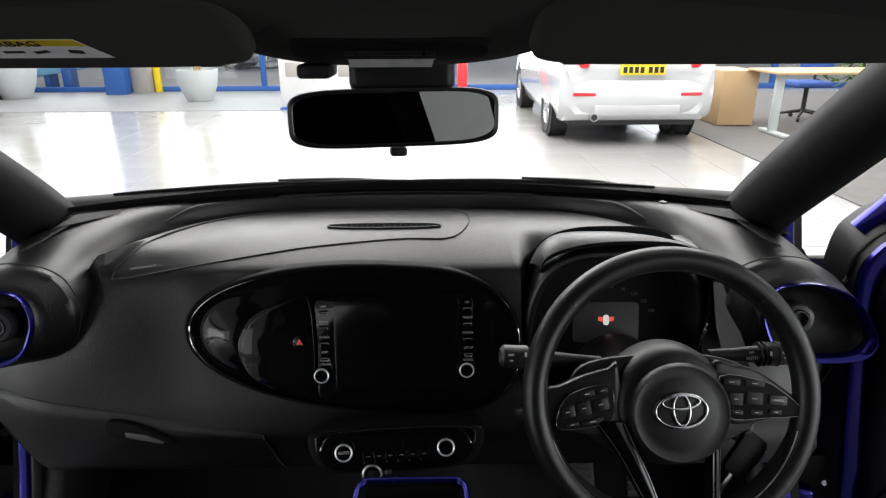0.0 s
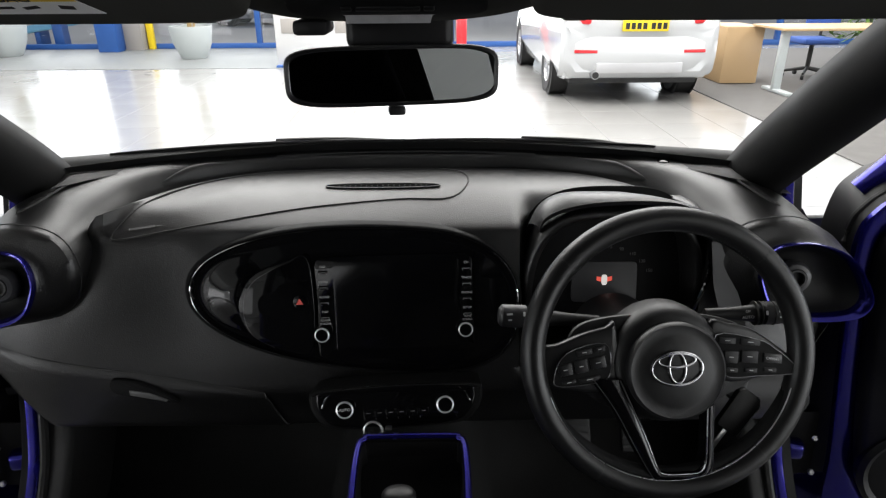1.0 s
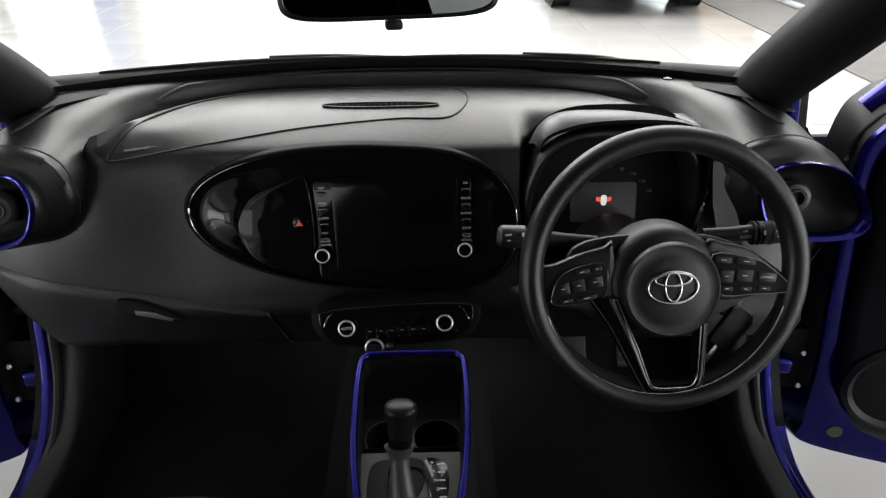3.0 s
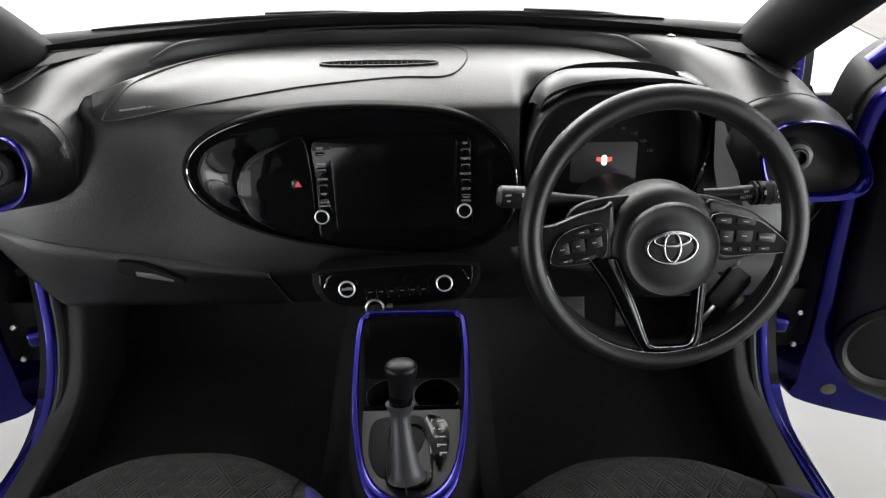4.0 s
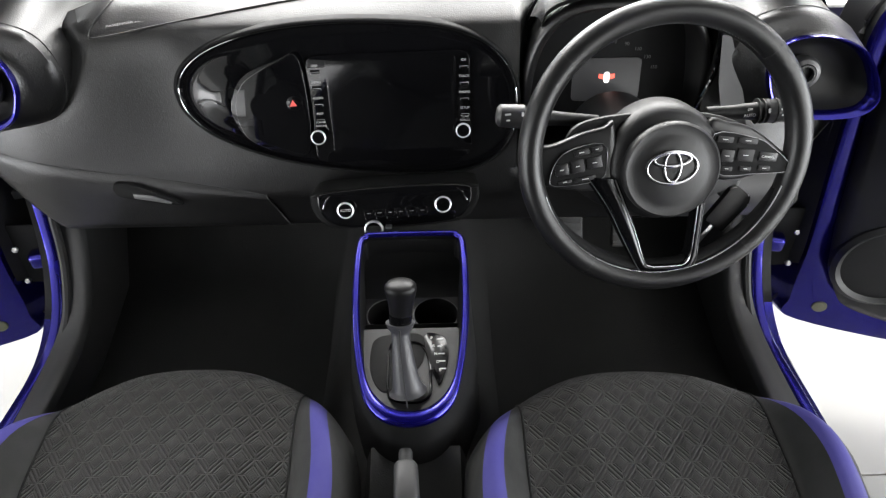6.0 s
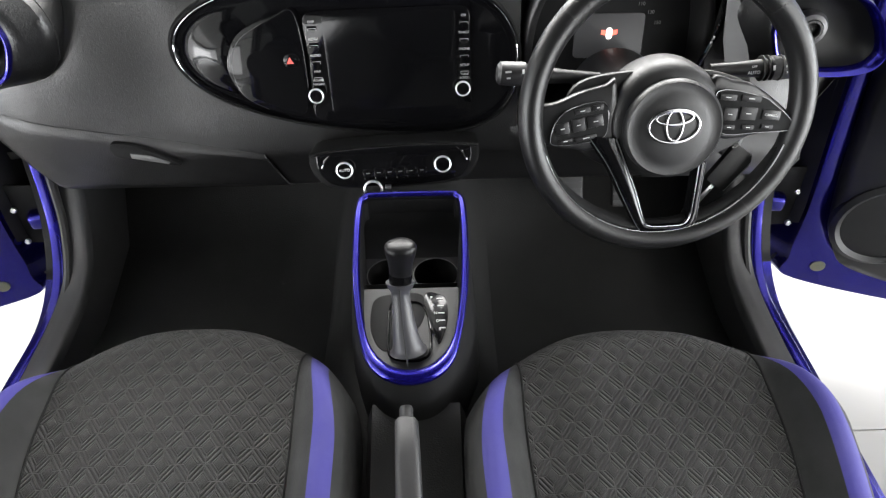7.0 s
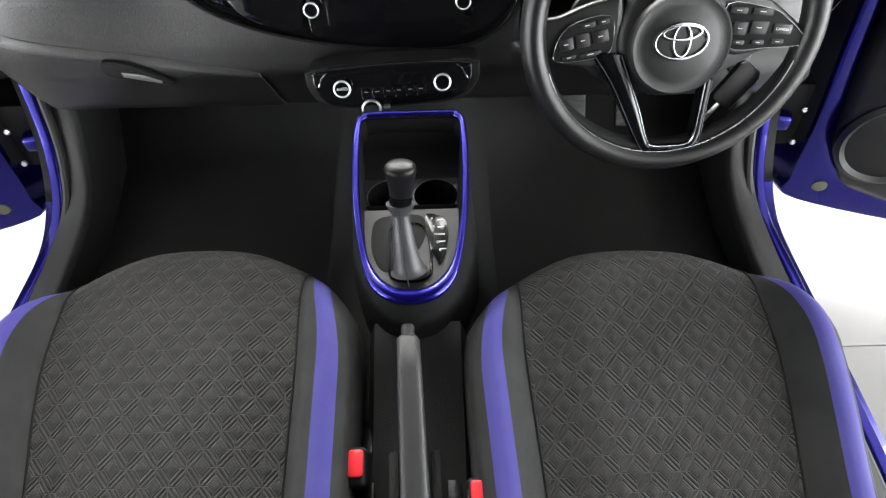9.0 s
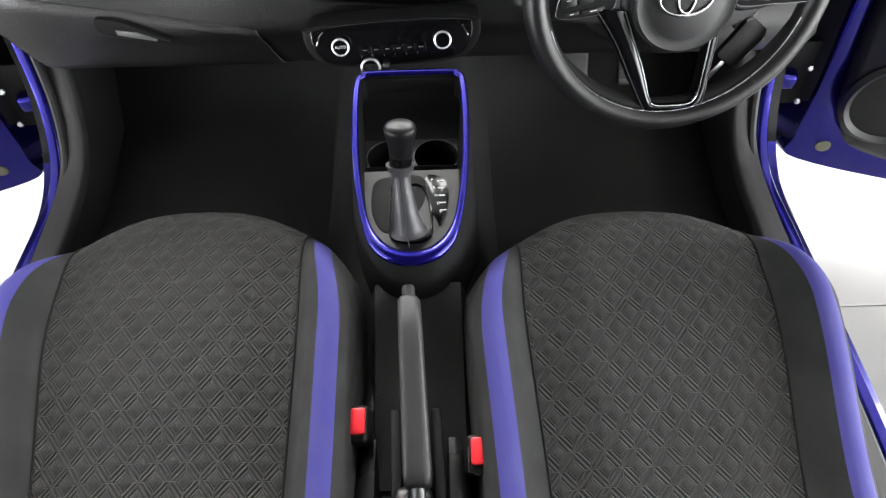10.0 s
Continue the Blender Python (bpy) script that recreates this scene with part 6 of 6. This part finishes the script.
# ---- white car ----
def parked_car(x0, y0, yaw, paint, label, ground=0.0):
    c = thing("parked_car", (x0, y0, ground), label, "car")
    m = pose(x0, y0, ground, 0, 0, yaw) @ Matrix.Diagonal((0.95, 1, 1, 1))
    rows = []
    sections = ((-0.84, 0.42, 0.80, 0.62, 0.72), (-0.86, 0.36, 0.88, 0.80, 0.86), (-0.80, 0.30, 1.08, 0.90, 0.90), (-0.68, 0.26, 1.42, 0.91, 0.70), (-0.45, 0.24, 1.56, 0.915, 0.64), (0.3, 0.22, 1.60, 0.915, 0.64), (1.2, 0.22, 1.58, 0.915, 0.64), (1.9, 0.22, 1.30, 0.91, 0.70), (2.4, 0.22, 1.06, 0.91, 0.76), (3.2, 0.26, 0.96, 0.88, 0.72), (3.55, 0.34, 0.72, 0.72, 0.6))
    for y, zb, zt, w, wt in sections:
        zs = 0.92 if zt > 1.0 else mix(zb, zt, 0.7)
        half = [(w * 0.9, zb), (w, mix(zb, zs, 0.3)), (w, mix(zb, zs, 0.75)), (w * 0.985, zs), (mix(w, wt, 0.55), mix(zs, zt, 0.6)), (wt, zt - 0.05), (wt * 0.8, zt)]
        prof = [(-a, b) for a, b in half] + [(a, b) for a, b in half[::-1]]
        rows.append([m @ Vector((a, y, b)) for a, b in prof])
    part("body", loft(rows, True, True), paint, c, "", 40)
    part("rear_bumper", loft([[m @ Vector((x, -0.86 - d + 0.10 * (abs(x) / 0.9) ** 3, z)) for x in [-0.9 + 0.09 * i for i in range(21)]] for d, z in ((0.0, 0.72), (0.05, 0.66), (0.05, 0.50), (0.02, 0.36), (-0.06, 0.30))]), paint, c, "", 60)
    part("diffuser", box(1.0, 0.06, 0.12, m @ pose(0, -0.88, 0.40), 0.02), mat("silver_grey_plastic", (0.45, 0.45, 0.46), 0.45), c)
    for sx in (-1, 1):
        part("rear_reflector", box(0.26, 0.02, 0.035, m @ pose(sx * 0.62, -0.875, 0.575, 0, 0, sx * 6), 0.008), RED, c, "red strip reflector")
        part("tail_lamp", box(0.30, 0.10, 0.16, m @ pose(sx * 0.72, -0.80, 0.93, 0, 0, sx * 18), 0.03, 3), RED, c, "red tail lamp")
        for wy in (0.0, 2.65):
            wm = m @ pose(sx * 0.80, wy, 0.335, 0, 90, 0)
            t = part("wheel", turned([(0.20, -0.10), (0.30, -0.112), (0.335, -0.085), (0.335, 0.085), (0.30, 0.112), (0.20, 0.10)], 40, wm, caps=False), RUBBER, c, "black tyre")
            part("rim", turned([(0.205, 0.10 * sx), (0.20, 0.08 * sx), (0.05, 0.06 * sx), (0.001, 0.07 * sx)], 40, wm, caps=False), SATIN, t, "silver alloy rim")
            for k in range(5):
                part("rim_spoke", box(0.17, 0.035, 0.02, wm @ pose(0, 0, 0.085 * sx, 0, 0, 72 * k) @ pose(0.10, 0, 0), 0.006), SATIN, t)
            part("wheel_arch", turned([(0.39, 0.118), (0.345, 0.118), (0.345, -0.1), (0.39, -0.1)], 40, wm, caps=False), RUBBER, c)
    part("exhaust", tube([m @ Vector((-0.50, -0.92, 0.33)), m @ Vector((-0.50, -0.70, 0.33))], 0.045, 20), SATIN, c, "round exhaust tip")
    part("exhaust_bore", tube([m @ Vector((-0.50, -0.925, 0.33)), m @ Vector((-0.50, -0.915, 0.33))], 0.036, 20), RUBBER, c)
    pl = part("number_plate", box(0.52, 0.02, 0.112, m @ pose(0.03, -0.875, 0.835), 0.006), YELLOW, c, "yellow rear plate")
    for k in range(7):
        part("plate_bar", box(0.045, 0.004, 0.065, m @ pose(-0.175 + 0.065 * k + (0.03 if k > 3 else 0), -0.886, 0.835)), RUBBER, pl)
    part("rear_window", box(1.15, 0.02, 0.34, m @ pose(0, -0.765, 1.24, -24), 0.01), PIANO, c, "dark rear window")
    part("underside", box(1.5, 4.0, 0.05, m @ pose(0, 1.3, 0.24)), RUBBER, c)
    return c


parked_car(2.29, 7.95, 0, WHITE_PAINT, "white parked estate car with yellow rear plate")
parked_car(-8.80, 9.45, 0, WHITE_PAINT, "white car parked further along the tiled hall")
SILVER_PAINT = mat("silver_car_paint", (0.30, 0.31, 0.33), 0.3, 0.4, coat=1.0, vary=0.03)
parked_car(-6.3, 21.6, -90, SILVER_PAINT, "silver car parked outside behind the glazing", -0.11)
whole("floor_strip", box(11.2, 2.95, 0.008, pose(-7.5, 11.75, 0.004), 0.002), STRIP_GREY, "pale grey floor strip along the glazing", "floor strip", kind="structure")
lift = thing("vehicle_lift", (-8.2, 15.5, 0), "light blue vehicle lift ramp outside the glass", "vehicle lift")
part("ramp", box(3.2, 0.5, 0.16, pose(-8.0, 15.5, 0.42, 0, -9, 0), 0.02), LIFT_BLUE, lift)
part("ramp_leg", box(0.12, 0.4, 0.75, pose(-7.0, 15.5, 0.27), 0.01), STEEL_BLUE, lift)
part("ramp_leg", box(0.12, 0.4, 0.5, pose(-9.0, 15.5, 0.14), 0.01), STEEL_BLUE, lift)

# ---- desk corner ----
whole("carpet", box(7.0, 9.0, 0.012, pose(6.8, 8.0, 0.006), 0.003), GREY_CARPET, "grey carpet beside the tiles", "carpet", kind="structure")
dk = thing("desk", (4.4, 8.2, 0), "beech desk with a panel side and grey steel legs", "desk")
part("tabletop", box(2.2, 0.8, 0.03, pose(5.2, 8.0, 0.74), 0.006), WOOD, dk)
part("side_cabinet", box(0.48, 0.75, 0.70, pose(4.02, 8.75, 0.37), 0.01), WOOD, dk, "beech side cabinet")
part("side_cabinet", box(0.40, 0.5, 0.60, pose(3.75, 9.6, 0.32), 0.01), WOOD, dk, "beech side cabinet")
part("leg", box(0.10, 0.06, 0.70, pose(4.2, 7.75, 0.38), 0.01), POT_GREY, dk, "grey steel leg")
part("foot", box(0.10, 0.60, 0.04, pose(4.2, 7.70, 0.035), 0.012), POT_GREY, dk, "grey steel foot")
part("leg", box(0.10, 0.06, 0.70, pose(6.1, 7.75, 0.38), 0.01), POT_GREY, dk)
part("foot", box(0.10, 0.60, 0.04, pose(6.1, 7.70, 0.035), 0.012), POT_GREY, dk)
ch = thing("office_chair", (5.2, 8.9, 0), "blue cloth swivel chair on five castors", "office chair")
part("seat", box(0.48, 0.46, 0.08, pose(5.2, 8.9, 0.50), 0.03, 3), CHAIR_BLUE, ch)
part("backrest", box(0.42, 0.07, 0.45, pose(5.4, 9.1, 0.85, 0, 0, -40), 0.03, 3), CHAIR_BLUE, ch)
part("gas_lift", tube([(5.2, 8.9, 0.12), (5.2, 8.9, 0.46)], 0.03, 12), RUBBER, ch)
part("back_bar", tube([(5.21, 8.92, 0.45), (5.41, 9.12, 0.5), (5.43, 9.14, 0.8)], 0.02, 8), RUBBER, ch)
for k in range(5):
    a = 2 * math.pi * k / 5 + 0.3
    e = Vector((5.2 + 0.30 * math.cos(a), 8.9 + 0.30 * math.sin(a), 0.09))
    part("base_arm", tube([(5.2, 8.9, 0.14), e], [0.026, 0.016], 8), RUBBER, ch)
    part("castor", turned([(0.012, -0.02), (0.03, -0.018), (0.03, 0.018), (0.012, 0.02)], 16, pose(e.x, e.y, 0.042, 0, 90, math.degrees(a) + 90)), RUBBER, ch)

plant = thing("desk_plant", (6.2, 9.3, 0), "tall green leafy plant behind the desk", "plant")
part("pot", turned([(0.14, 0.0), (0.17, 0.02), (0.20, 0.30), (0.18, 0.30), (0.01, 0.27)], 28, pose(6.2, 9.3, 0)), POT_GREY, plant)
rnd = random.Random(7)
leaves = bmesh.new()
for i in range(420):
    a, r, z = rnd.random() * 6.28, 0.55 * rnd.random() ** 0.5, rnd.uniform(0.45, 1.5)
    c = Vector((6.2 + r * math.cos(a), 9.3 + r * math.sin(a), z))
    d = Vector((math.cos(a) + rnd.uniform(-0.6, 0.6), math.sin(a) + rnd.uniform(-0.6, 0.6), rnd.uniform(-0.7, 0.6))).normalized()
    u = d.cross(Vector((0.1, 0.2, 1))).normalized() * 0.028
    leaves.faces.new([leaves.verts.new(k) for k in (c, c + d * 0.10 + u, c + d * 0.26, c + d * 0.10 - u)])
part("leaves", leaves, LEAF, plant)
part("stem", tube([(6.2, 9.3, 0.25), (6.22, 9.32, 0.8), (6.2, 9.28, 1.35)], [0.02, 0.015, 0.008], 8), mat("stem_green", (0.08, 0.13, 0.04), 0.6), plant)

# ---- floor tiles ----
hall = bpy.data.objects["floor"]
near = bmesh.new()
box(FLOOR_TILE - 0.004, FLOOR_TILE - 0.004, 0.012, pose(0, 0, 0), 0.0015, 1, near)
tile_mesh = bpy.data.meshes.new("floor_tile")
near.to_mesh(tile_mesh)
near.free()
tile_mesh.materials.append(TILE)
far = []
for i in range(-21, 22):
    for j in range(-20, 23):
        x, y = 0.10 + i * FLOOR_TILE, 0.42 + j * FLOOR_TILE
        if abs(x) > 12.8 or y > 13.1 or y < -11.8:
            continue
        if -4.6 < x < 3.3 and 2.2 < y < 10.0 or 0.7 < abs(x) < 2.2 and -0.5 < y < 2.0:
            t = new("tile", tile_mesh)
            t.parent = hall
            t.location = (x, y, -0.005)
        else:
            far.append((x, y))
verts, faces = [], []
h = FLOOR_TILE / 2 - 0.002
for k, (x, y) in enumerate(far):
    verts += [(x - h, y - h, 0.001), (x + h, y - h, 0.001), (x + h, y + h, 0.001), (x - h, y + h, 0.001), (x - h, y - h, -0.006), (x + h, y - h, -0.006), (x + h, y + h, -0.006), (x - h, y + h, -0.006)]
    b = 8 * k
    faces += [(b, b + 1, b + 2, b + 3), (b, b + 4, b + 5, b + 1), (b + 1, b + 5, b + 6, b + 2), (b + 2, b + 6, b + 7, b + 3), (b + 3, b + 7, b + 4, b)]
me = bpy.data.meshes.new("far_tiles")
me.from_pydata(verts, [], faces)
me.materials.append(TILE)
ft = new("far_tiles", me)
ft.parent = hall
tagged(ft, "pale floor tiles further off", kind="stuff")
